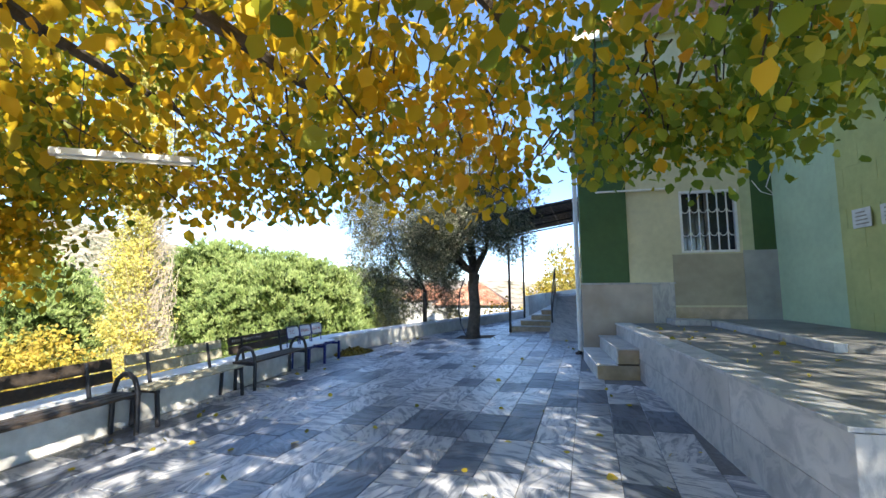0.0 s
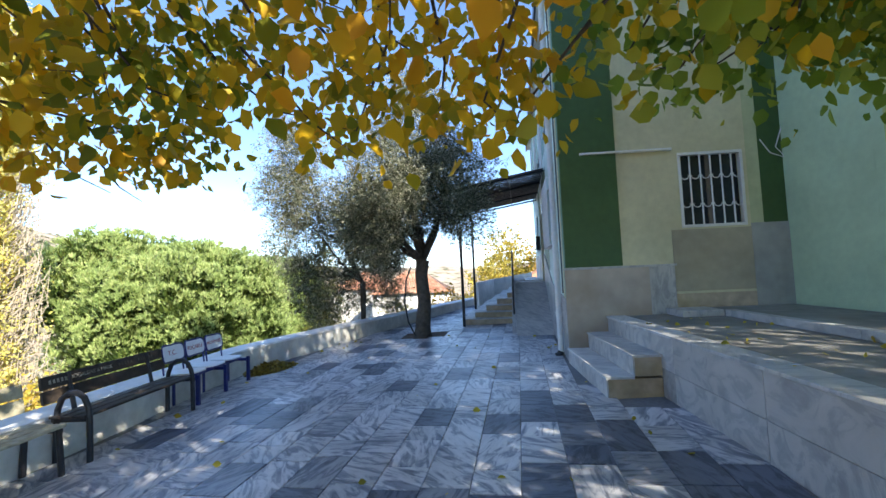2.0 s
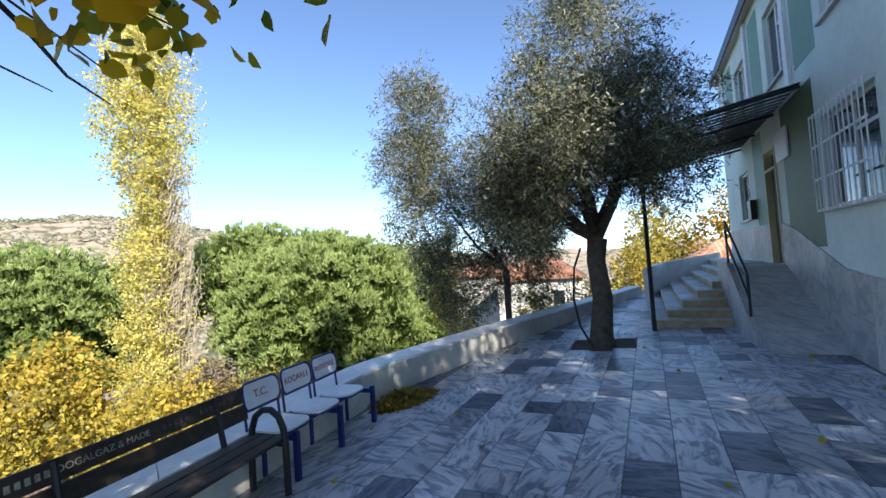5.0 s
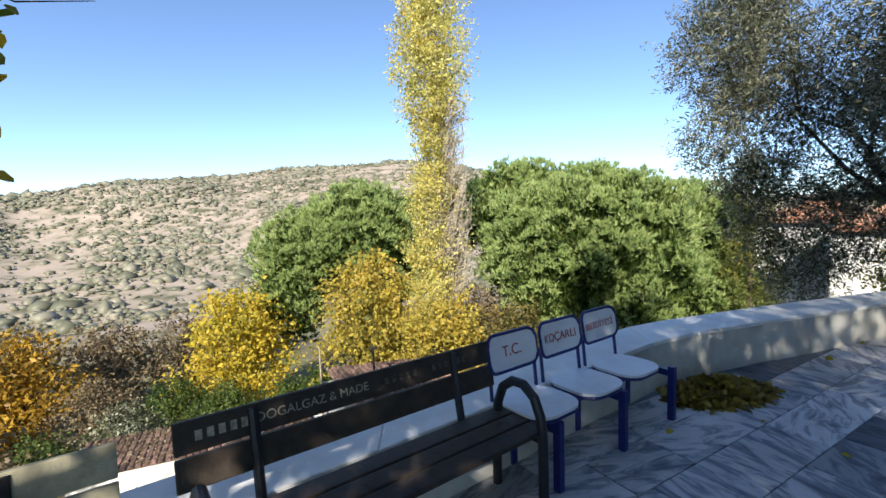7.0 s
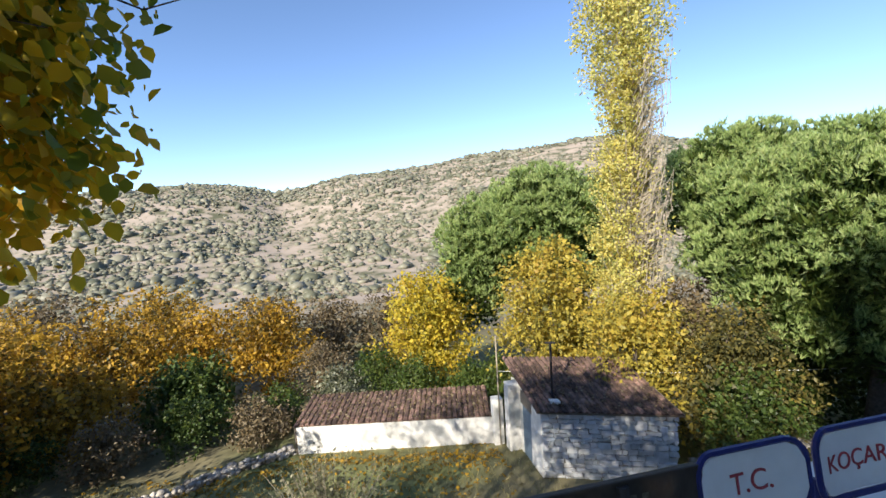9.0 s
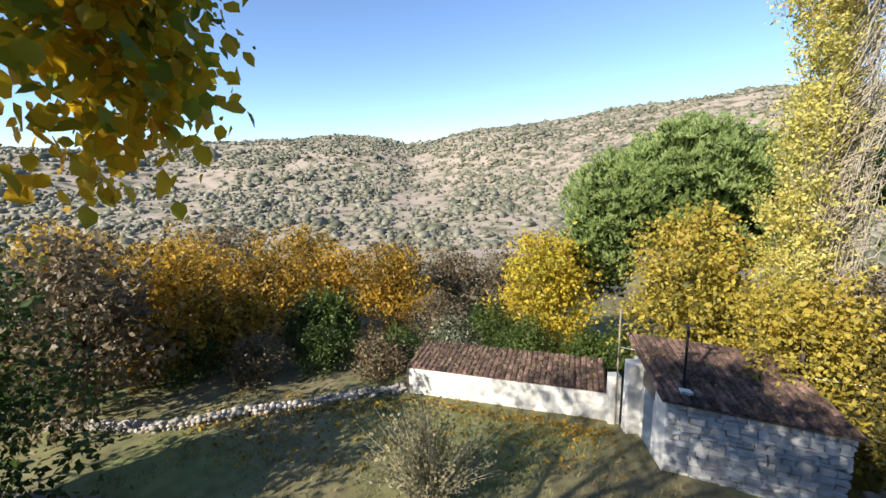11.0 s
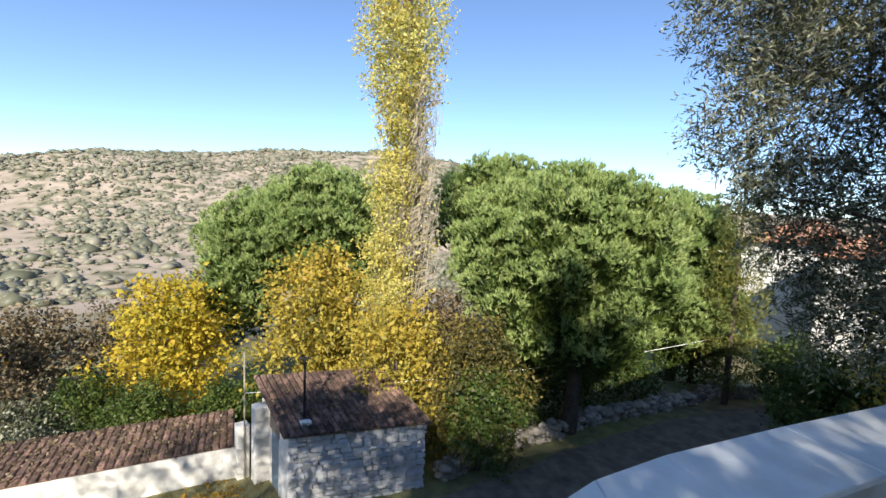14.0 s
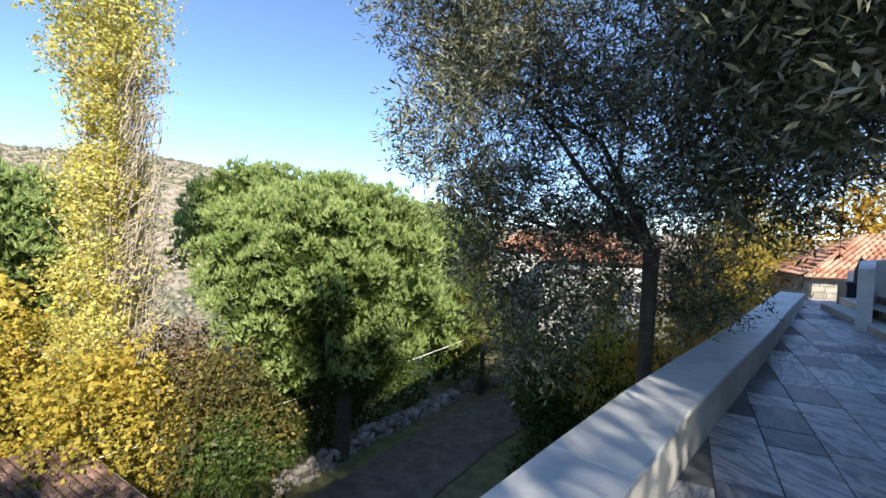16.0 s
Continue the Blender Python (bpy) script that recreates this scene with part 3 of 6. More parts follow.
# ---- the platform before the school ----
PX, PY0, PY1, PZ = 1.66, 2.8, 9.85, 0.80
platform = tagged(part("platform", box((PX + 0.02, PY0 + 0.02, -0.3), (6.5, PY1, PZ - 0.03)), M["concrete"]), "raised concrete platform clad in pale marble slabs", "platform", kind="structure")
part("platform_top", box((PX + 0.30, PY0 + 0.30, PZ - 0.03), (6.4, PY1 - 0.002, PZ - 0.008)), M["concrete"], platform, "worn grey screed")
ys = [PY0, 4.35, 5.9, 7.45, 8.65, PY1 - 0.004]
for j, (y0, y1) in enumerate(zip(ys, ys[1:])):
    for z0, z1 in ((-0.25, 0.36), (0.364, PZ - 0.036)):
        part("marble_slab", box((PX, y0 + 0.003, z0), (PX + 0.02, y1 - 0.003, z1), 0.003), M["slab"], platform)
    part("edge_slab", box((PX - 0.025, y0 + 0.002, PZ - 0.032), (PX + 0.30, y1 - 0.002, PZ), 0.006), M["tread"], platform)
for x0, x1 in ((PX, 3.2), (3.2, 4.8), (4.8, 6.4)):
    part("marble_slab", box((x0 + 0.003, PY0, -0.25), (x1 - 0.003, PY0 + 0.02, PZ - 0.036), 0.003), M["slab"], platform)
    part("edge_slab", box((x0 + (0.303 if x0 == PX else 0.002), PY0 - 0.025, PZ - 0.032), (x1 - 0.002, PY0 + 0.30, PZ), 0.006), M["tread"], platform)

steps = thing("side_steps", "two low marble steps with tan stone ends beside the platform", "steps", (1.3, 8.8, 0), kind="structure")
for k, (x0, z0, z1) in enumerate(((0.97, -0.1, 0.27), (1.31, 0.27, 0.535))):
    part("step_body", box((x0 + 0.02, 7.77, z0), (PX - 0.002, 9.84, z1 - 0.03)), M["tan"], steps)
    part("riser", box((x0, 7.775, z0), (x0 + 0.018, 9.838, z1 - 0.032)), M["slab"], steps)
    part("tread", box((x0 - 0.02, 7.74, z1 - 0.03), (PX - 0.003 if k else 1.309, 9.836, z1), 0.006), M["tread"], steps)

# ---- the school ----
EAVE = 7.2


def clad(name, s0, s1, z0, z1, out, material, parent, label=""):
    return part(name, wall_box(s0, s1, 0.0, out, z0, z1), material, parent, label)


school = tagged(part("wall_west", bmesh.new(), M["mint_white"]), "two-storey school wall painted pale mint with dark green panels", "wall", kind="structure")
bm = bmesh.new()
LEN = 11.9
# the wall in strips round its openings: s0, s1, z0, z1
openings = [(1.65, 3.38, 2.2, 3.62), (1.75, 3.0, 4.95, 6.5), (4.75, 6.0, 4.95, 6.5), (8.0, 9.2, 4.95, 6.5), (5.95, 6.85, 1.27, 3.75), (8.6, 9.8, 2.4, 3.7)]
cuts = sorted({0.0, LEN, *[o[0] for o in openings], *[o[1] for o in openings]})
for a, b in zip(cuts, cuts[1:]):
    hs = sorted([(o[2], o[3]) for o in openings if o[0] <= a + 1e-6 and o[1] >= b - 1e-6])
    z = -0.5
    for lo, hi in hs:
        wall_box(a, b, -0.3, 0.0, z, lo, bm=bm)
        z = hi
    wall_box(a, b, -0.3, 0.0, z, EAVE, bm=bm)
bm.to_mesh(school.data)
bm.free()

# painted panels and marble dado, laid proud of the wall
clad("teal_corner", 0.0, 0.42, 1.1, EAVE - 0.1, 0.004, M["teal"], school)
clad("green_panel", 3.62, 5.4, 1.62, 4.35, 0.004, M["green"], school)
clad("green_panel", 7.0, 7.9, 1.9, 4.35, 0.004, M["teal"], school)
clad("green_panel", 3.3, 4.3, 4.7, EAVE - 0.25, 0.004, M["teal"], school)
clad("green_panel", 6.4, 7.3, 4.7, EAVE - 0.25, 0.004, M["teal"], school)
clad("green_panel", 9.6, 10.6, 4.7, EAVE - 0.25, 0.004, M["teal"], school)
for s in (4.45, 7.45, 10.75):
    clad("pilaster", s, s + 0.22, 4.5, EAVE - 0.05, 0.06, M["white"], school)


def dado_top(s):
    return lerp_table(s, ((0, 1.10), (2.9, 1.27), (5.5, 2.11), (6, 2.15), (12, 2.2)))


svals = [0.0, 0.75, 1.5, 2.25, 3.0, 3.7, 4.4, 5.1, 5.93, 6.87, 7.6, 8.4, 9.2, 10.0, 10.9, LEN]
for a, b in zip(svals, svals[1:]):
    if abs(a - 5.93) < 0.01:
        continue
    for k in range(2):
        bm = bmesh.new()
        low = (lambda s: -0.3) if k == 0 else (lambda s: dado_top(s) - 0.62)
        top = (lambda s: dado_top(s) - 0.624) if k == 0 else dado_top
        vs = []
        for o in (0.001, 0.022):
            for s, h in ((a + 0.002, low), (b - 0.002, low), (b - 0.002, top), (a + 0.002, top)):
                vs.append(bm.verts.new(along(s, o, h(s))))
        for f in ((0, 1, 2, 3), (4, 5, 6, 7), (0, 1, 5, 4), (1, 2, 6, 5), (2, 3, 7, 6), (3, 0, 4, 7)):
            bm.faces.new([vs[i] for i in f])
        part("marble_slab", bm, M["slab"], school)

# front wall with the barred window, mint side wall
front = tagged(part("wall_south", bmesh.new(), M["cream"]), "cream front wall with a stone base and dark green bands", "wall", kind="structure")
bm = bmesh.new()
FY = 9.85
WX0, WX1, WZ0, WZ1 = 3.05, 4.15, 2.27, 3.60
for lo, hi in (((1.02, FY, -0.3), (WX0, FY + 0.3, EAVE)), ((WX1, FY, -0.3), (5.4, FY + 0.3, EAVE)), ((WX0, FY, -0.3), (WX1, FY + 0.3, WZ0)), ((WX0, FY, WZ1), (WX1, FY + 0.3, EAVE))):
    box(lo, hi, bm=bm)
bm.to_mesh(front.data)
bm.free()
part("green_band", box((1.0, FY - 0.046, 1.66), (1.98, FY, EAVE)), M["green"], front)
part("green_band", box((4.42, FY - 0.006, 2.30), (4.86, FY, EAVE)), M["green"], front)
part("pale_jamb", box((4.21, FY - 0.004, 2.30), (4.418, FY, EAVE)), M["jamb"], front)
part("stone_base", box((0.98, FY - 0.05, -0.3), (2.42, FY, 1.62), 0.004), M["stone"], front)
part("base_ledge", box((0.96, FY - 0.07, 1.62), (2.88, FY, 1.655), 0.005), M["tread"], front)
part("brick_pier", box((2.422, FY - 0.035, 0.8), (2.86, FY, 1.62), 0.004), M["slab"], front)
part("infill_panel", box((2.862, FY - 0.012, 1.17), (4.20, FY, 2.24), 0.003), M["infill"], front)
part("infill_sill", box((2.862, FY - 0.012, 0.8), (4.20, FY, 1.13), 0.003), M["tan"], front)
part("grey_dado", box((4.202, FY - 0.02, 0.8), (4.87, FY, 2.30), 0.003), M["grey"], front)
part("threshold_slab", box((2.66, 9.24, PZ - 0.004), (3.30, FY - 0.036, PZ + 0.10), 0.008), M["slab"], front)
raised = tagged(part("raised_walk", box((3.44, 5.75, PZ - 0.004), (4.81, 9.22, PZ + 0.085)), M["concrete"]), "raised screed walk with a marble kerb beside the painted wall", "floor", kind="structure")
part("walk_end", box((3.305, 9.224, PZ - 0.004), (4.79, FY - 0.024, PZ + 0.085)), M["concrete"], raised)
for y0, y1 in ((5.75, 6.9), (6.9, 8.05), (8.05, 9.22)):
    part("kerb_slab", box((3.30, y0 + 0.002, PZ - 0.004), (3.438, y1 - 0.002, PZ + 0.10), 0.006), M["tread"], raised)

# the unseen upper part is carried to 10.4 to shade the front wall
side = tagged(part("wall_side", prism([(4.82, FY + 0.2), (5.02, 7.6), (5.25, 5.6), (6.6, 5.6), (6.6, FY + 0.2)], -0.3, 10.4), M["lime"]), "painted block wall, mint and lime green", "wall", kind="structure")
part("mint_coat", prism([(4.816, FY - 0.002), (4.968, 8.2), (4.975, 8.2), (4.83, FY - 0.002)], 0.8, EAVE), M["mint"], side)
for row in range(9):
    z = PZ + 0.02 + row * 0.33
    y = FY - 0.25 - (row % 2) * 0.3
    while y > 6.3:
        x = lambda yy: 4.82 + (FY + 0.2 - yy) * 0.2 / 2.45 if yy > 7.6 else 5.02 + (7.6 - yy) * 0.58 / 5.0
        y2 = y - 0.62
        spans = ((y - 0.004, 8.2), (8.2, y2 + 0.004)) if y2 < 8.15 and y > 8.25 else ((y - 0.004, y2 + 0.004),)
        for ya, yb in spans:
            ring2 = [(x(ya) - 0.008, ya), (x(yb) - 0.008, yb), (x(yb) + 0.02, yb), (x(ya) + 0.02, ya)]
            part("block", prism(ring2, z + 0.003, z + 0.327), M["mint"] if (ya + yb) / 2 > 8.2 else M["lime"], side)
        y = y2
notice = thing("wall_notice", "two small white paper notices on the lime wall", "notice", (5.0, 7.6, 2.6))
for yy in (7.75, 7.25):
    xx = 4.97 if yy > 7.6 else 5.02
    part("sheet", box((xx, yy - 0.19, 2.45), (xx + 0.012, yy + 0.19, 2.75)), M["poster"], notice)
    for k in range(4):
        part("writing", box((xx - 0.003, yy - 0.15 + 0.02 * k, 2.50 + 0.06 * k), (xx, yy + 0.12, 2.52 + 0.06 * k)), M["letters"], notice)

roof = tagged(part("roof", prism([tuple(along(-0.15, 0.16).xy), tuple(along(LEN + 0.2, 0.16).xy), tuple(along(LEN + 0.3, -6).xy), (6.5, 12.5), (6.5, FY + 0.21), (4.8, FY + 0.21), (4.8, FY - 0.35)], EAVE, EAVE + 0.18), M["white"]), "overhanging flat roof edge with dark fascia", "roof", kind="structure")
part("fascia", wall_box(-0.2, LEN + 0.25, 0.162, 0.20, EAVE - 0.06, EAVE + 0.22), M["dark_metal"], roof)
# hipped pitch hidden from below, added to lengthen the school's shadow
hip = bmesh.new()
eaves = [hip.verts.new(along(a, o, EAVE + 0.18)) for a, o in ((0.0, 0.05), (LEN, 0.05), (LEN, -9.5), (0.0, -9.5))]
ridge = [hip.verts.new(along(a, -4.8, EAVE + 3.5)) for a in (2.0, LEN - 3.5)]
for f in ((eaves[0], eaves[1], ridge[1], ridge[0]), (eaves[1], eaves[2], ridge[1]), (eaves[2], eaves[3], ridge[0], ridge[1]), (eaves[3], eaves[0], ridge[0])):
    hip.faces.new(f)
part("hip", hip, M["roof_tile"], roof, "hipped clay tile roof added unseen behind the eaves to cast shade")
back = tagged(part("wall_back", prism([tuple(along(LEN - 0.3, -0.001).xy), tuple(along(LEN, -0.001).xy), tuple(along(LEN, -5).xy), tuple(along(LEN - 0.3, -5).xy)], -0.3, EAVE), M["mint_white"]), "pale end wall of the school", "wall", kind="structure")


def window(name, s0, s1, z0, z1, label):
    w = thing(name, label, "window", along((s0 + s1) / 2, 0, z0), kind="structure")
    for a, b, c, d in ((s0, s1, z0, z0 + 0.06), (s0, s1, z1 - 0.06, z1), (s0, s0 + 0.06, z0 + 0.062, z1 - 0.062), (s1 - 0.06, s1, z0 + 0.062, z1 - 0.062), ((s0 + s1) / 2 - 0.03, (s0 + s1) / 2 + 0.03, z0 + 0.062, z1 - 0.062), (s0 + 0.062, (s0 + s1) / 2 - 0.032, z0 + (z1 - z0) * 0.68, z0 + (z1 - z0) * 0.68 + 0.05)):
        part("frame", wall_box(a, b, -0.14, -0.08, c, d, 0.004), M["white"], w)
    part("pane", wall_box(s0 + 0.03, s1 - 0.03, -0.12, -0.11, z0 + 0.03, z1 - 0.03), M["glass_dark"], w)
    part("sill", wall_box(s0 - 0.05, s1 + 0.05, -0.08, 0.07, z0 - 0.05, z0 - 0.002, 0.006), M["tread"], w)
    return w


for i, (s0, s1, z0, z1) in enumerate(((1.75, 3.0, 4.95, 6.5), (4.75, 6.0, 4.95, 6.5), (8.0, 9.2, 4.95, 6.5), (8.6, 9.8, 2.4, 3.7))):
    window("window_%d" % (i + 2), s0, s1, z0, z1, "white-framed window with dark glass in the mint wall")
gw = window("window_6", 1.65, 3.38, 2.2, 3.62, "white-framed window behind a projecting white iron grille")
for k in range(13):
    s = 1.60 + k * (3.43 - 1.60) / 12
    part("bar", rod([along(s, 0.13, 2.16), along(s, 0.13, 3.66)], 0.009, 6), M["white"], gw)
for z in (2.18, 2.66, 3.16, 3.64):
    part("cross_bar", wall_box(1.58, 3.45, 0.115, 0.125, z - 0.016, z + 0.016), M["white"], gw)
for s in (1.60, 3.43):
    for z in (2.18, 3.64):
        part("stay", rod([along(s, 0.12, z), along(s, 0.0, z)], 0.01, 6), M["white"], gw)

# barred front window
w1 = thing("window_1", "dark window behind white iron bars with scroll rows", "window", ((WX0 + WX1) / 2, FY, WZ0), kind="structure")
for lo, hi in (((WX0, FY - 0.01, WZ0), (WX1, FY + 0.08, WZ0 + 0.05)), ((WX0, FY - 0.01, WZ1 - 0.05), (WX1, FY + 0.08, WZ1)), ((WX0, FY - 0.01, WZ0 + 0.052), (WX0 + 0.05, FY + 0.08, WZ1 - 0.052)), ((WX1 - 0.05, FY - 0.01, WZ0 + 0.052), (WX1, FY + 0.08, WZ1 - 0.052))):
    part("frame", box(lo, hi, 0.005), M["white"], w1)
part("pane", box((WX0 + 0.03, FY + 0.12, WZ0 + 0.03), (WX1 - 0.03, FY + 0.13, WZ1 - 0.03)), M["glass_dark"], w1)
part("mullion", box(((WX0 + WX1) / 2 - 0.03, FY + 0.09, WZ0 + 0.05), ((WX0 + WX1) / 2 + 0.03, FY + 0.118, WZ1 - 0.05)), M["door"], w1)
nb = 6
for k in range(1, nb):
    x = WX0 + 0.02 + k * (WX1 - WX0 - 0.04) / nb
    part("bar", rod([(x, FY - 0.005, WZ0 + 0.04), (x, FY - 0.005, WZ1 - 0.04)], 0.014, 6), M["white"], w1)
for z in (WZ0 + 0.42, WZ0 + 0.92):
    for k in range(nb):
        xa = WX0 + 0.02 + (k + 0.12) * (WX1 - WX0 - 0.04) / nb
        xb = WX0 + 0.02 + (k + 0.88) * (WX1 - WX0 - 0.04) / nb
        pts = [((xa + xb) / 2 + math.cos(t) * (xb - xa) / 2, FY - 0.006, z + math.sin(t) * 0.07) for t in [math.pi + i * math.pi / 6 for i in range(7)]]
        part("scroll", rod(pts, 0.009, 5), M["white"], w1)

# wall lamp, downpipe, horn loudspeaker
tube_lamp = thing("tube_lamp", "thin white fluorescent batten on the front wall", "lamp", (2.1, FY - 0.05, 3.66))
part("batten", box((1.35, FY - 0.05, 3.645), (2.95, FY - 0.007, 3.69), 0.006), M["white"], tube_lamp)
part("tube", rod([(1.42, FY - 0.065, 3.655), (2.88, FY - 0.065, 3.655)], 0.014, 8), M["tube"], tube_lamp)
pipe = thing("downpipe", "white rainwater downpipe with collars at the corner", "pipe", along(0.62, 0.1, 0))
part("pipe_body", rod([along(0.62, 0.10, fz(1, 10) + 0.05), along(0.62, 0.10, EAVE - 0.05)], 0.055, 12), M["white"], pipe)
for z in (0.75, 2.2, 3.6, 5.2, 6.6):
    part("collar", rod([along(0.62, 0.10, z), along(0.62, 0.10, z + 0.09)], 0.066, 12), M["white"], pipe)
part("shoe", rod([along(0.62, 0.10, 0.1), along(0.62, 0.13, 0.03), along(0.62, 0.2, 0.0)], 0.062, 12), M["dark_metal"], pipe)
cable = thing("wall_cable", "thin grey cable running down the corner of the wall", "cable", along(0.45, 0.02, 1))
part("cable_run", rod([along(0.45, 0.02, z) for z in (1.2, 3, 5, EAVE - 0.2)], 0.012, 6), M["dark_metal"], cable)
horn = thing("horn_loudspeaker", "brown horn loudspeaker on a bracket high at the corner", "loudspeaker", along(0.18, 0.05, 4.8))
bm = bmesh.new()
pts = [along(0.20, 0.02, 4.80), along(0.22, 0.2, 4.79), along(0.24, 0.34, 4.78), along(0.26, 0.46, 4.77)]
rod(pts, [0.05, 0.06, 0.12, 0.20], 14, bm)
part("horn", bm, M["horn"], horn)
part("bracket", wall_box(0.14, 0.26, 0.0, 0.16, 4.72, 4.86, 0.01), M["dark_metal"], horn)
loop = thing("loose_cable", "loose white cable loop on the dark green band", "cable", (4.6, FY - 0.02, 3.6))
part("cable_run", rod([(4.45, FY - 0.02, 3.75), (4.6, FY - 0.03, 3.5), (4.85, FY - 0.03, 3.4), (4.7, FY - 0.03, 3.6), (4.85, FY - 0.02, 4.0)], 0.01, 6), M["white"], loop)

# door, meter box
door = thing("door_1", "dark panelled entrance door in a marble surround", "door", along(6.4, 0, 1.27), kind="structure")
part("leaf", wall_box(6.0, 6.8, -0.16, -0.10, 1.27, 3.3, 0.005), M["door"], door)
part("transom", wall_box(6.0, 6.8, -0.15, -0.12, 3.36, 3.7), M["glass_dark"], door)
for a, b, c, d in ((5.93, 5.998, 1.27, 3.76), (6.802, 6.87, 1.27, 3.76), (6.0, 6.8, 3.302, 3.358)):
    part("frame", wall_box(a, b, -0.18, 0.03, c, d, 0.004), M["cream"], door)
part("handle", rod([along(6.08, -0.06, 2.25), along(6.2, -0.06, 2.25)], 0.012, 6), M["dark_metal"], door)
meter = thing("meter_box", "dark grey meter box on the wall past the door", "box", along(8.1, 0, 2.5))
part("body", wall_box(7.95, 8.3, 0.0, 0.14, 2.35, 2.85, 0.01), M["dark_metal"], meter)
signb = thing("white_sign", "plain white board under the canopy by the door", "sign", along(5.6, 0, 3.4))
part("board", wall_box(5.0, 5.8, 0.008, 0.04, 3.35, 3.95, 0.005), M["white"], signb)

# unseen wall, added for its shadow over the yard; its height sets the reach
rear = tagged(part("wall_rear", prism([(-5.4, -17), (7.0, -17), (7.0, -13.2), (-5.4, -13.2)], -0.3, 3.0), M["mint_white"]), "plain pale wall added unseen at the terrace's rear end to cast shade", "wall", kind="structure")

# ---- stairs, ramp, canopy ----
stairs = thing("entrance_stairs", "marble entrance steps wrapping the corner of the landing", "stairs", (0.5, 16.5, 0), kind="structure")
LZ, NR = 1.27, 7
for k in range(NR):
    z1 = LZ * (k + 1) / NR + 0.02
    z0 = z1 - LZ / NR
    o1 = 2.62 - 0.34 * k
    s0 = 5.55 + 0.31 * k
    part("riser", wall_box(s0 + 0.02, 13.6, 0.03, o1 - 0.02, z0 - (0.2 if k == 0 else 0), z1 - 0.03), M["tan"], stairs)
    part("tread", wall_box(s0, s0 + 0.36, 0.95, o1, z1 - 0.03, z1, 0.005), M["tread"], stairs)
    part("tread", wall_box(s0 + 0.361, 13.4, o1 - 0.40, o1, z1 - 0.03, z1, 0.005), M["tread"], stairs)
part("landing", wall_box(7.4, 13.5, 0.03, 0.6, LZ, LZ + 0.022), M["tread"], stairs)
ramp = tagged(part("ramp", bmesh.new(), M["slab"]), "steep marble ramp rising beside the wall to the door", "ramp", kind="structure")
bm = bmesh.new()
vs = [bm.verts.new(along(s, o, z)) for o in (0.023, 0.93) for s, z in ((3.1, fz(1, 13) - 0.1), (5.85, fz(1, 13) - 0.1), (7.2, fz(1, 13) - 0.1), (7.2, LZ), (5.85, LZ), (3.1, fz(1, 13) + 0.01))]
bm.faces.new(vs[:6])
bm.faces.new(vs[6:])
for i in range(6):
    j = (i + 1) % 6
    bm.faces.new((vs[i], vs[j], vs[6 + j], vs[6 + i]))
bm.to_mesh(ramp.data)
bm.free()
bm = bmesh.new()
vs = [bm.verts.new(along(s, o, z)) for o in (0.935, 1.05) for s, z in ((3.5, -0.1), (7.2, -0.1), (7.2, LZ + 0.09), (5.85, LZ + 0.09), (3.5, 0.16))]
bm.faces.new(vs[:5])
bm.faces.new(vs[5:])
for i in range(5):
    j = (i + 1) % 5
    bm.faces.new((vs[i], vs[j], vs[5 + j], vs[5 + i]))
part("kerb", bm, M["tread"], ramp)
rail = thing("handrail", "black painted steel handrail beside the ramp", "handrail", along(4.4, 1.0, 0.3))
rp = [(4.1, 0.3), (5.95, LZ + 0.09)]
for s, z in rp:
    part("post", rod([along(s, 1.0, z - 0.1), along(s, 1.0, z + 0.92)], 0.024, 8), M["dark_metal"], rail)
for h in (0.90, 0.45):
    part("rail", rod([along(rp[0][0], 1.0, rp[0][1] + h), along(rp[1][0], 1.0, rp[1][1] + h)], 0.024, 8), M["dark_metal"], rail)
canopy = thing("entrance_canopy", "dark sheet canopy on slim steel posts over the entrance", "canopy", along(6, 1.5, 4), kind="structure")
bm = bmesh.new()
n = 40
for k in range(n):
    s0, s1 = 4.1 + k * 5.1 / n, 4.1 + (k + 1) * 5.1 / n
    dz = 0.03 if k % 2 else 0.0
    vs = [bm.verts.new(along(s, o, z + dz + t)) for s in (s0, s1) for o, z in ((0.0, 4.42), (2.95, 3.98)) for t in (0, 0.02)]
    for f in ((0, 2, 6, 4), (1, 3, 7, 5), (0, 1, 3, 2), (4, 5, 7, 6), (0, 1, 5, 4), (2, 3, 7, 6)):
        bm.faces.new([vs[i] for i in f])
part("sheet", bm, M["canopy"], canopy)
for s in (4.12, 5.8, 7.5, 9.15):
    part("rafter", rod([along(s, 0.0, 4.37), along(s, 2.93, 3.93)], 0.03, 6), M["dark_metal"], canopy)
for o, z in ((0.95, 4.23), (1.9, 4.08), (2.9, 3.93)):
    part("purlin", rod([along(4.1, o, z + 0.03), along(9.2, o, z + 0.03)], 0.022, 6), M["dark_metal"], canopy)
for s in (5.3, 8.9):
    p = along(s, 2.55)
    part("post", rod([(p.x, p.y, fz(p.x, p.y) - 0.02), (p.x, p.y, 4.0)], 0.045, 8), M["dark_metal"], canopy)
upper = tagged(part("upper_parapet", prism([tuple(along(s, o).xy) for s, o in ((13.4, 0.3), (12.6, 2.2), (10.6, 2.75), (10.5, 2.55), (12.4, 2.0), (13.2, 0.2))], -0.2, lambda x, y: 1.3 + 0.12 * (x - 0.5)), M["coping"]), "curved white parapet at the far end of the steps", "wall", kind="structure")

# ---- benches and chairs ----


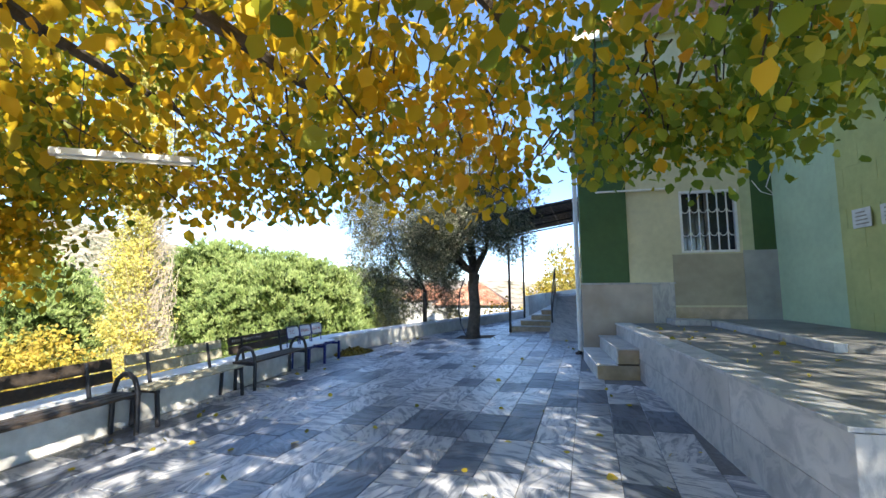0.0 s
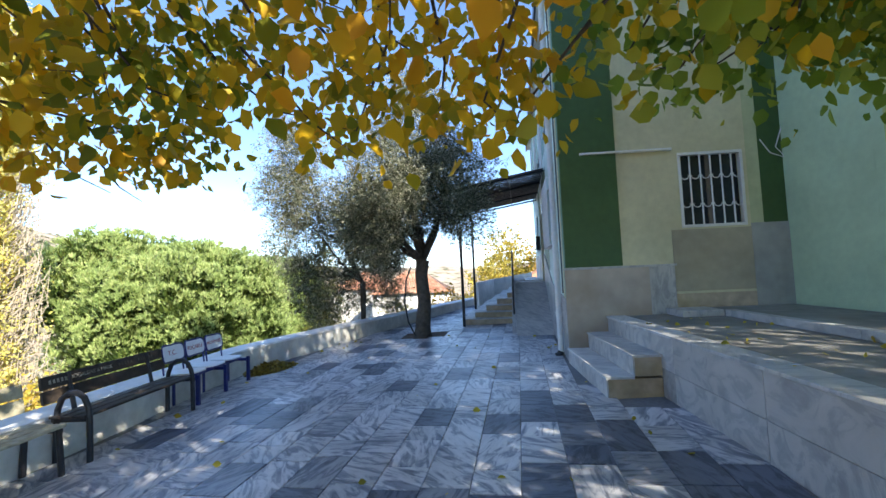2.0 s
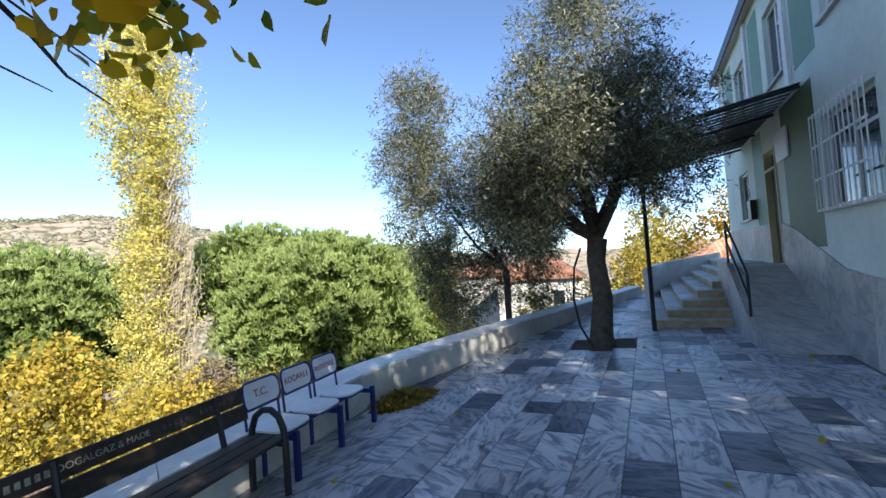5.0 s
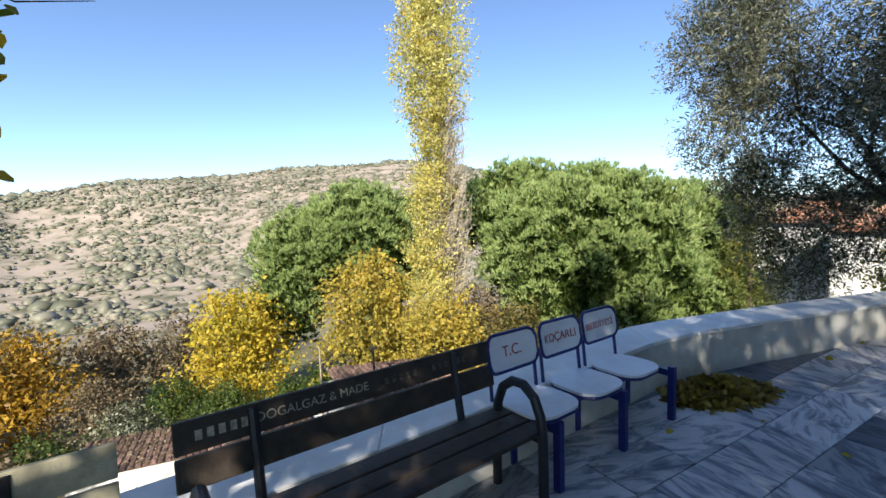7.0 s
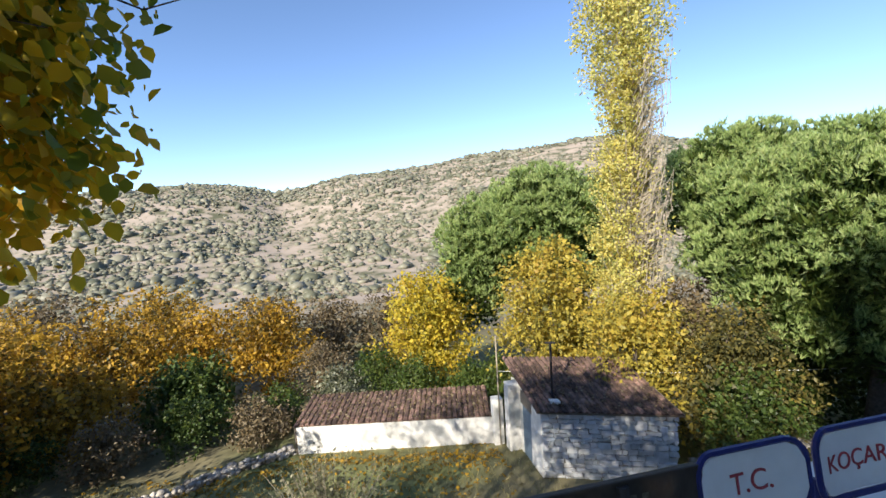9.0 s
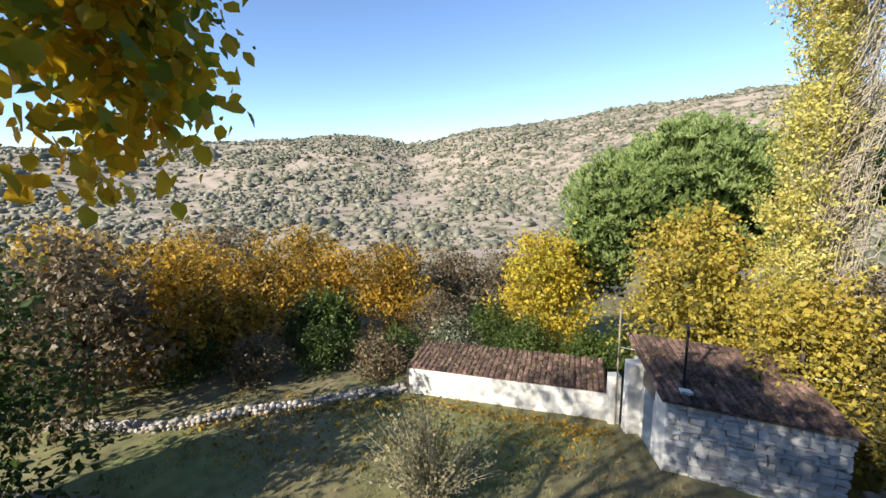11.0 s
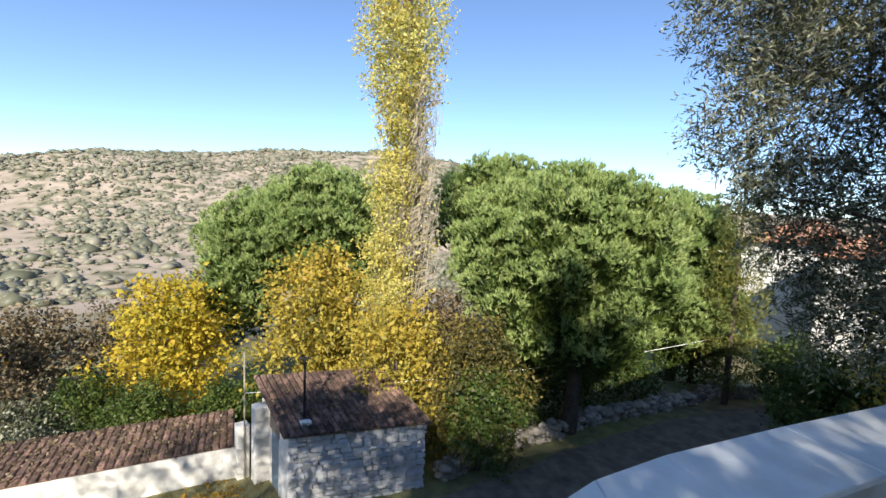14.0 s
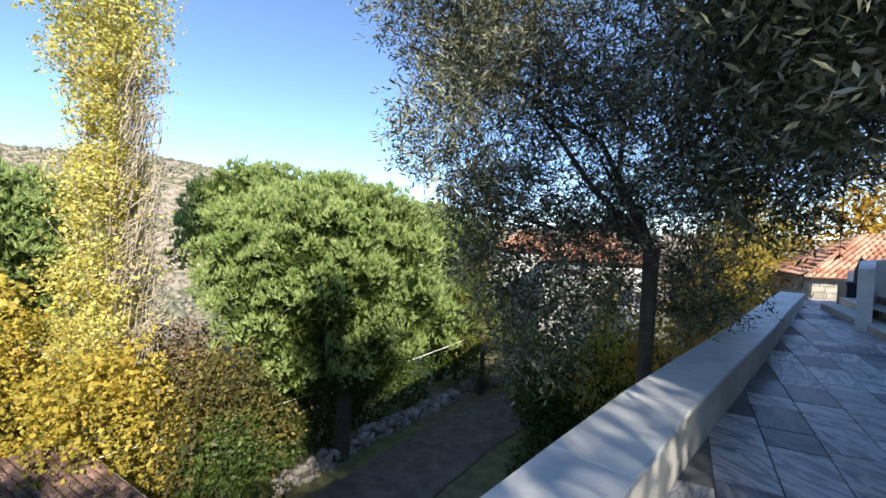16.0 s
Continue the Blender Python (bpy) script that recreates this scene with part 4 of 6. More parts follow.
def words(text, size, material, parent, m, bow=0.5):
    cu = bpy.data.curves.new("writing", "FONT")
    cu.body, cu.size, cu.extrude, cu.align_x, cu.align_y = text, size, 0.0012, "CENTER", "CENTER"
    tmp = new("tmp", cu)
    dg = bpy.context.evaluated_depsgraph_get()
    me = bpy.data.meshes.new_from_object(tmp.evaluated_get(dg))
    bpy.data.objects.remove(tmp)
    bpy.data.curves.remove(cu)
    for vv in me.vertices:
        vv.co.z += bow * vv.co.x ** 2
    me.transform(m)
    me.materials.clear()
    me.materials.append(material)
    ob = new("writing", me)
    ob.parent = parent
    ob.matrix_parent_inverse = under(parent)
    return ob


def bench(y0, y1, material, label, arms=True, writing=False):
    zf = fz(-4.970, (y0 + y1) / 2)
    b = thing("park_bench", label, "bench", (-4.970, (y0 + y1) / 2, zf), "benches along the parapet")
    wood = M[material]
    for k in range(3):
        x = -4.72 - k * 0.135
        part("seat_slat", box((x - 0.12, y0, zf + 0.455), (x, y1, zf + 0.485), 0.008), wood, b)
    for z in (0.665, 0.815):
        lean = pose(-5.175 - (z - 0.6) * 0.15, 0, zf + z, 0, -10, 0)
        bm = box((-0.016, y0, -0.068), (0.016, y1, 0.068), 0.007)
        for v in bm.verts:
            v.co = lean @ v.co
        slat = part("back_slat", bm, wood, b)
        if writing and z > 0.7:
            # a painted inscription: a name, the trade, then a part worn away
            plane = pose(0.0168, 0, 0, 90, 0, 90)
            words("DOGALGAZ & MADE", 0.060, M["letters"], slat, lean @ Matrix.Translation((0, y0 + 0.60, 0)) @ plane, 0.0)
            bars = [(y0 + 0.08 + 0.045 * k, 0.027, 0.021) for k in range(5)]
            bars += [(y0 + 0.98 + 0.045 * k, 0.024, 0.018) for k in range(13) if k not in (5, 6)]
            for yb, w, h in bars:
                bm = box((0.0165, yb, -h), (0.0178, yb + w, h))
                for v in bm.verts:
                    v.co = lean @ v.co
                part("writing", bm, M["letters" if h > 0.02 else "letters_worn"], slat)
    ends = (y0 + 0.06, y1 - 0.06)
    for y in ends:
        if arms:
            arc = [(-4.705, y, zf), (-4.710, y, zf + 0.44), (-4.725, y, zf + 0.56), (-4.770, y, zf + 0.66), (-4.850, y, zf + 0.715), (-4.940, y, zf + 0.71), (-5.020, y, zf + 0.65), (-5.065, y, zf + 0.54), (-5.080, y, zf + 0.43), (-5.085, y, zf)]
            part("leg", rod(arc, 0.029, 10), M["dark_metal"], b)
        else:
            part("leg", rod([(-4.750, y, zf + 0.45), (-4.710, y, zf)], 0.028, 8), M["dark_metal"], b)
            part("leg", rod([(-5.100, y, zf + 0.45), (-5.120, y, zf)], 0.028, 8), M["dark_metal"], b)
        part("seat_bearer", box((-5.120, y - 0.02, zf + 0.415), (-4.720, y + 0.02, zf + 0.453)), M["dark_metal"], b)
        yi = y + (0.25 if y == ends[0] else -0.25)
        part("back_post", rod([(-5.115, yi, zf + 0.43), (-5.205, yi, zf + 0.87)], 0.024, 8), M["dark_metal"], b)
    return b


bench(2.30, 4.38, "wood_dark", "dark-stained park bench with round black steel arms")
bench(4.56, 6.26, "wood_pale", "weathered pale wooden bench without arms on black legs", arms=False)
bench(6.44, 8.20, "wood_dark", "dark park bench with worn lettering on its backrest", writing=True)


def rounded(w, h, r, n=5):
    pts = []
    for cx, cy, a0 in ((w / 2 - r, h / 2 - r, 0), (-w / 2 + r, h / 2 - r, 90), (-w / 2 + r, -h / 2 + r, 180), (w / 2 - r, -h / 2 + r, 270)):
        pts += [(cx + r * math.cos(radians(a0 + 90 * k / n)), cy + r * math.sin(radians(a0 + 90 * k / n))) for k in range(n + 1)]
    return pts


chairs = thing("joined_chairs", "row of three white seats on one blue steel frame", "seating", (-4.8, 8.8, fz(-4.8, 8.8)))
zf = fz(-4.8, 8.8)
for y, text in ((8.41, "T.C."), (8.915, "KOÇARLI"), (9.42, "BELEDİYESİ")):
    seat = prism([(-4.970 + q, y + p) for p, q in rounded(0.44, 0.42, 0.14)], zf + 0.475, zf + 0.493)
    seat = part("seat", seat, M["plastic"], chairs)
    part("seat_frame", rod([(-4.970 + q, y + p, zf + 0.46) for p, q in rounded(0.42, 0.40, 0.13) + rounded(0.42, 0.40, 0.13)[:1]], 0.012, 6), M["blue"], chairs)
    lean = pose(-5.215, y, zf + 0.765, 90, 0, 90) @ pose(0, 0, 0, -10, 0, 0)
    bm = bmesh.new()
    cols = []
    for k in range(21):
        x = -0.22 + 0.022 * k
        e = max(0.0, abs(x) - 0.16)
        hh = 0.05 + math.sqrt(max(0.0, 0.0036 - e * e))
        cols.append([bm.verts.new(lean @ Vector((x, yy, 0.5 * x * x + zz))) for yy, zz in ((-hh, 0.008), (hh, 0.008), (hh, -0.008), (-hh, -0.008))])
    for a, b in zip(cols, cols[1:]):
        for k in range(4):
            bm.faces.new((a[k], a[(k + 1) % 4], b[(k + 1) % 4], b[k]))
    bm.faces.new(cols[0])
    bm.faces.new(cols[-1])
    back_rest = part("backrest", bm, M["plastic"], chairs)
    rim = [lean @ Vector((p, q, p * p * 0.5)) for p, q in rounded(0.46, 0.25, 0.07)]
    part("rim", rod([p for p in rim] + [rim[0]], 0.012, 6), M["blue"], back_rest)
    words(text, 0.105 if len(text) < 6 else (0.088 if len(text) < 8 else 0.072), M["red_ink"], back_rest, lean @ pose(0, 0.0, 0.0105))
    for dy in (-0.215, 0.215):
        part("back_post", rod([(-5.175, y + dy, zf + 0.43), (-5.205, y + dy, zf + 0.72)], 0.013, 6), M["blue"], chairs)
part("beam", box((-5.010, 8.28, zf + 0.37), (-4.950, 9.80, zf + 0.44), 0.005), M["blue"], chairs)
for y in (8.36, 9.07, 9.78):
    part("leg", box((-4.800, y - 0.025, zf), (-4.750, y + 0.025, zf + 0.44), 0.005), M["blue"], chairs)
    part("leg", box((-5.190, y - 0.025, zf), (-5.140, y + 0.025, zf + 0.44), 0.005), M["blue"], chairs)
    part("cross_bar", box((-5.138, y - 0.02, zf + 0.36), (-4.802, y + 0.02, zf + 0.41)), M["blue"], chairs)

# heap of fallen leaves by the parapet
n = 1500
ang, rad = rng.uniform(0, 2 * np.pi, n), rng.uniform(0, 1, n) ** 0.6
px, py = -4.72 + 0.14 * rad * np.sin(ang) + 0.30 * rad * np.cos(ang), 10.55 + 0.5 * rad * np.sin(ang)
pz = fz(px, py) + 0.005 + 0.14 * (1 - rad ** 1.5) * rng.uniform(0.3, 1, n)
v, t = leaves(np.c_[px, py, pz], rng.normal(size=(n, 3)) * (1, 1, 0.35), 0.075, BROAD)
heap = tagged(np_mesh("leaf_heap", v, t, leaf_mat("fallen_leaf", [(0.09, 0.06, 0.02), (0.22, 0.15, 0.03), (0.36, 0.26, 0.04)], 0.2)), "heap of fallen yellow and brown leaves", "leaves", kind="stuff")
n = 260
px, py = rng.uniform(-4.9, 1.5, n), rng.uniform(-1, 14, n)
keep = rng.uniform(0, 1, n) < np.where((px < -4) | (px > 0.6) | (py < 4), 0.85, 0.2)
px, py = px[keep], py[keep]
v, t = leaves(np.c_[px, py, fz(px, py) + 0.014], rng.normal(size=(len(px), 3)) * (1, 1, 0.1), 0.07, BROAD, fold=0.15)
tagged(np_mesh("scattered_leaves", v, t, M["leaf_bright"]), "yellow leaves scattered on the paving", "leaves", kind="stuff")
px, py = rng.uniform(1.8, 4.8, 90), rng.uniform(3, 9.5, 90)
v, t = leaves(np.c_[px, py, np.full(90, PZ + 0.008)], rng.normal(size=(90, 3)) * (1, 1, 0.1), 0.07, BROAD, fold=0.15)
tagged(np_mesh("scattered_leaves", v, t, M["leaf_bright"]), "yellow leaves scattered on the platform", "leaves", kind="stuff")

# hanging batten lamp under the foliage
hang = thing("hanging_lamp", "white fluorescent batten hung below the branches", "lamp", (-3.8, 3.2, 2.85))
ha, hb = Vector((-4.12, 2.78, 2.80)), Vector((-3.40, 3.64, 2.91))
d = (hb - ha).normalized()
bm = box((0, -0.05, -0.03), ((hb - ha).length, 0.05, 0.03), 0.008)
mm = Matrix.Translation(ha) @ d.to_track_quat("X", "Z").to_matrix().to_4x4()
for vv in bm.verts:
    vv.co = mm @ vv.co
part("batten", bm, M["white"], hang)
part("tube", rod([ha + d * 0.05 - Vector((0, 0, 0.045)), hb - d * 0.05 - Vector((0, 0, 0.045))], 0.015, 8), M["tube"], hang)
for p in (ha + d * 0.2, hb - d * 0.2):
    part("wire", rod([p, p + Vector((0, 0, 0.9))], 0.004, 5), M["dark_metal"], hang)

# ---- the mulberry over the terrace ----
mul = thing("mulberry_tree", "large mulberry tree with yellow and green autumn leaves over the terrace", "tree", (-2.2, -4.6, fz(-2, -5)))
zt = fz(-2.2, -4.6)
part("trunk", rod([(-2.2, -4.6, zt - 0.1), (-2.2, -4.55, zt + 0.6), (-2.1, -4.4, 1.6), (-2.0, -4.2, 2.6)], [0.34, 0.27, 0.23, 0.22], 12), M["bark"], mul)
tips = [(-7.4, 5.2, 3.6), (-6.5, 4.2, 3.9), (-4.2, 5.0, 3.7), (-2.0, 5.2, 3.8), (0.3, 5.0, 4.0), (2.2, 4.6, 4.1), (3.8, 2.5, 4.4), (-8.0, 2.0, 4.2), (-7.4, -3.0, 4.6), (3.5, -4.0, 4.7), (-2, -8.5, 4.8), (7.0, -2.0, 5.2), (6.5, 1.5, 5.0)]
branching((-2.0, -4.2, 2.5), tips, 0.16, M["bark"], mul, 0.10)
NC = 2600
cx, cy = rng.uniform(-8.6, 4.4, NC), rng.uniform(-7.5, 6.4, NC)
front_edge = 6.15 - 0.3 * np.sin(cx * 1.3) - 0.3 * np.maximum(0, cx - 1.2) - 0.3 * np.maximum(0, -5.0 - cx)
cy = np.minimum(cy, front_edge - rng.uniform(0, 0.7, NC))
low = 2.85 + 0.13 * np.sin(cx * 1.9 + 0.5) + 0.10 * np.sin(cy * 2.3) + 0.10 * np.maximum(0, cx) + 0.08 * np.maximum(0, 3 - cy)
cz = np.minimum(low + rng.gamma(1.3, 0.6, NC), 6.0)
clear = (cx > -4.9) & (cx < -1.6) & (cy > 1.0) & (cy < 4.2)
low = low + 0.32 * clear
cz = cz + 0.3 * clear
keep = (cy > 0.2) | (rng.uniform(0, 1, NC) < 0.3)
cx, cy, cz, low = cx[keep], cy[keep], cz[keep], low[keep]
NC = len(cx)
low_leaf = low - 0.3
# a bough that droops outside the parapet; unseen high crown, added for shade
ex, ez = np.array([(-7.5, 4.85, 2.1), (-7.6, 4.9, 2.8), (-7.5, 5.1, 3.5), (-8.2, 4.4, 2.4), (-8.3, 4.3, 3.4), (-7.5, 5.2, 4.2)]), 160
d0 = unit(rng.normal(size=(ez, 3))) * rng.uniform(0, 1, (ez, 1)) ** 0.4 * (0.55, 0.5, 0.55)
drp = ex[rng.integers(0, 6, ez)] + d0
spray = np.array((-3.6, 6.1, 3.0)) + rng.normal(size=(15, 3)) * (0.22, 0.12, 0.10)
nh = 620
hx, hy = rng.uniform(-8, 6.5, nh), rng.uniform(-6, 4.9, nh)
hz = 4.6 + 4.0 * np.sqrt(np.maximum(0, 1 - ((hx + 0.5) / 8) ** 2 - ((hy + 2) / 7.4) ** 2)) * rng.uniform(0.2, 1, nh)
# more leaves above the view, added to dapple the parapet and floor
nb = 420
upper = np.where(rng.uniform(0, 1, (nb, 1)) < 0.75, rng.uniform((-1.2, 1.2, 4.4), (3.6, 5.6, 7.2), (nb, 3)), rng.uniform((2.4, -2.2, 3.8), (5.2, 2.2, 6.4), (nb, 3)))
# unseen crown side past the platform, added to filter the sun into dapples
ne = 1850
east_shade = np.concatenate([rng.uniform((3.6, -1.5, 4.0), (9.5, 5.5, 10.0), (1650, 3)), rng.uniform((3.6, -6.0, 3.5), (9.5, -1.5, 7.0), (200, 3))])
cen = np.concatenate([np.c_[cx, cy, cz], drp, np.c_[hx, hy, hz], spray, upper, east_shade])
bot = np.concatenate([low_leaf, np.full(ez, 1.35), np.full(nh, 4.0), np.full(15, 2.72), np.full(nb, 3.6), np.full(ne, 3.2)])
per = 19
cc = np.repeat(cen, per, 0)
pp = cc + rng.normal(size=cc.shape) * (0.20, 0.20, 0.20)
pp[:, 2] = np.maximum(pp[:, 2], np.repeat(bot, per))
green = (cc[:, 0] + 0.6 * np.sin(cc[:, 1] * 1.7) + 0.5 * np.sin(cc[:, 2] * 2.1) > 0.5) & (rng.uniform(0, 1, len(cc)) < 0.8)
for pick, name in ((~green, "leaf_mulberry"), (green, "leaf_mulberry_green")):
    v, t = leaves(pp[pick], rng.normal(size=(pick.sum(), 3)) * 0.55 + (0, 0, -0.75), 0.115, BROAD)
    crown = np_mesh("crown", v, t, M[name], mul, "yellow autumn leaves" if name == "leaf_mulberry" else "leaves still green")
bm = bmesh.new()
for a, b, c, e in (((-4.6, 4.6, 3.6), (-4.1, 5.6, 3.35), (-3.8, 6.2, 3.1), (-3.5, 6.6, 2.72)), ((-4.1, 5.6, 3.35), (-3.6, 5.9, 3.25), (-3.1, 6.2, 3.15), (-2.5, 6.5, 3.12)), ((-3.8, 6.2, 3.1), (-3.75, 6.4, 2.9), (-3.7, 6.5, 2.75), (-3.5, 6.55, 2.6)), ((-4.1, 5.6, 3.35), (-4.0, 6.0, 3.1), (-4.0, 6.3, 2.85), (-3.8, 6.5, 2.7)), ((-3.6, 5.9, 3.25), (-3.4, 6.2, 3.0), (-3.2, 6.4, 2.9), (-3.1, 6.6, 2.85))):
    rod([Vector(p) + Vector((-0.55, -0.15, -0.05)) for p in (a, b, c, e)], [0.016, 0.011, 0.007, 0.003], 5, bm)
part("bare_twig_tangle", bm, M["bark"], mul)["kind"] = "stuff"
bm = bmesh.new()
for k in range(0, NC, 7):
    c = Vector((cx[k], cy[k], cz[k]))
    e = c + Vector((random.uniform(-0.5, 0.5), random.uniform(-0.3, 0.6), random.uniform(-0.35, 0.1)))
    rod([c + Vector((random.uniform(-0.6, 0.6), -0.7, 0.5)), c, e], [0.014, 0.008, 0.003], 4, bm)
for k in range(16):
    x = -7 + k * 0.55 + random.uniform(-0.2, 0.2)
    y = 5.3 + random.uniform(-0.2, 0.2)
    z = 3.1 + random.uniform(0, 0.5)
    rod([(x, y - 1.0, z + 0.4), (x + 0.1, y, z), (x + random.uniform(-0.2, 0.3), y + 0.5, z - 0.12), (x + random.uniform(-0.2, 0.5), y + 0.95, z - 0.05)], [0.016, 0.011, 0.007, 0.003], 5, bm)
part("twig_tangle", bm, M["bark"], mul)["kind"] = "stuff"

# ---- olive trees ----


def olive(name, base, fork, lumps, tips, clusters, label, r=0.2):
    o = thing(name, label, "tree", base)
    b, f = Vector(base), Vector(fork)
    pts = [b - Vector((0, 0, 0.15)), b + (f - b) * 0.12, b + (f - b) * 0.45 + Vector((0.05, 0, 0)), b + (f - b) * 0.8 + Vector((-0.04, 0, 0)), f]
    part("trunk", rod(pts, [r * 1.5, r * 1.12, r * 0.98, r * 0.92, r * 1.02], 14), M["bark"], o)
    branching(fork, tips, r * 0.55, M["bark"], o, 0.22)
    c, dd = lump_points(lumps, clusters, 0.35)
    per = 26
    # leaves in rows along short sprigs
    ax = unit(dd * 0.8 + rng.normal(size=dd.shape) * 0.6 + (0, 0, -0.12))
    tpos = rng.uniform(-0.32, 0.32, (clusters, per))
    pp = c[:, None] + ax[:, None] * tpos[..., None] + rng.normal(size=(clusters, per, 3)) * 0.035
    la = ax[:, None] * 0.7 + rng.normal(size=(clusters, per, 3)) * 0.6
    v, t = leaves(pp.reshape(-1, 3), la.reshape(-1, 3), 0.075, SLIM, fold=0.1)
    np_mesh("crown", v, t, M["leaf_olive"], o)
    bm = bmesh.new()
    for k in range(0, clusters, 5):
        a = Vector(c[k])
        s = Vector(ax[k])
        rod([a - s * 0.45, a + s * 0.3], [0.007, 0.002], 3, bm)
    part("sprig_tangle", bm, M["bark"], o)["kind"] = "stuff"
    return o


olive("olive_tree", (-2.05, 13.85, fz(-2, 13.85)), (-1.98, 13.95, 2.05),
      [(-2.0, 14.1, 5.6, 1.4, 1.6, 1.7), (-1.1, 14.0, 4.3, 1.2, 1.6, 1.3), (-2.9, 13.8, 4.2, 1.3, 1.9, 1.3), (-3.5, 13.9, 3.2, 0.9, 1.4, 0.9), (-1.9, 13.6, 3.9, 1.5, 1.9, 1.1), (-2.1, 14.0, 6.9, 0.6, 0.6, 0.7), (-3.2, 13.2, 2.5, 0.7, 0.9, 0.6), (-0.8, 13.4, 3.2, 0.8, 1.2, 0.8), (-3.3, 13.4, 3.5, 1.1, 1.3, 0.9), (-2.6, 12.9, 3.3, 1.0, 1.0, 0.8), (-3.7, 14.9, 2.6, 0.9, 0.9, 0.7), (-3.3, 15.4, 2.2, 0.8, 0.8, 0.6), (-3.9, 15.3, 3.4, 0.9, 0.9, 0.8), (-2.8, 14.9, 2.9, 0.9, 0.9, 0.7)],
      [(-3.3, 14.1, 3.4), (-2.9, 13.7, 4.4), (-2.3, 14.5, 5.2), (-1.8, 14.0, 5.6), (-1.1, 13.8, 4.4), (-0.9, 14.5, 4.0), (-3.7, 14.6, 3.0)],
      6600, "dark olive tree with a leaning trunk growing out of the paving", 0.19)
def nearer(p, f=0.79):
    """The second olive, drawn in towards the parapet."""
    q = [-2.1 + (p[0] + 2.1) * f, 5.13 + (p[1] - 5.13) * f, 1.75 + (p[2] - 1.75) * f]
    return tuple(q) + tuple(v * f for v in p[3:])


olive("olive_tree", (-4.12, 15.85, ground_z(-4.12, 15.85)), (-4.2, 15.95, 1.5),
      [nearer(p) for p in ((-7.2, 18.2, 6.9, 1.1, 1.3, 1.5), (-7.7, 18.2, 5.2, 1.2, 1.4, 1.3), (-6.6, 18.4, 4.7, 1.2, 1.4, 1.3), (-7.3, 18.0, 3.2, 1.2, 1.3, 1.2), (-6.7, 18.3, 1.7, 1.0, 1.1, 1.2), (-6.3, 18.5, 0.2, 0.8, 0.8, 0.9), (-5.6, 18.8, 3.5, 0.9, 1.1, 0.9), (-5.4, 18.9, 2.0, 0.7, 0.8, 0.8), (-4.0, 20.7, 0.8, 0.9, 0.9, 1.0), (-4.4, 20.9, 2.3, 1.1, 1.0, 0.9), (-5.7, 20.4, 1.0, 0.9, 0.9, 1.1))],
      [nearer(p) for p in ((-7.9, 18.2, 4.5), (-7.2, 18.0, 6.2), (-6.4, 18.3, 4.6), (-5.6, 18.7, 3.0), (-7.4, 17.5, 2.0))],
      3900, "tall silvery olive tree rising from below the terrace", 0.085)
part("tree_pit", prism([(-2.62, 13.45), (-1.42, 13.45), (-1.42, 14.6), (-2.62, 14.6)], lambda x, y: fz(x, y) - 0.013, lambda x, y: fz(x, y) - 0.004), M["soil"], terrace, "square of bare soil")
hose = thing("dark_hose", "black hose hanging down beside the olive trunk", "hose", (-2.5, 13.8, 0))
part("hose_run", rod([(-2.3, 13.9, 1.9), (-2.45, 13.8, 1.5), (-2.5, 13.78, 0.9), (-2.42, 13.75, 0.4), (-2.28, 13.7, 0.12), (-2.2, 13.68, fz(-2, 13.7) + 0.02)], 0.022, 7), M["dark_metal"], hose)

# ---- poplar ----


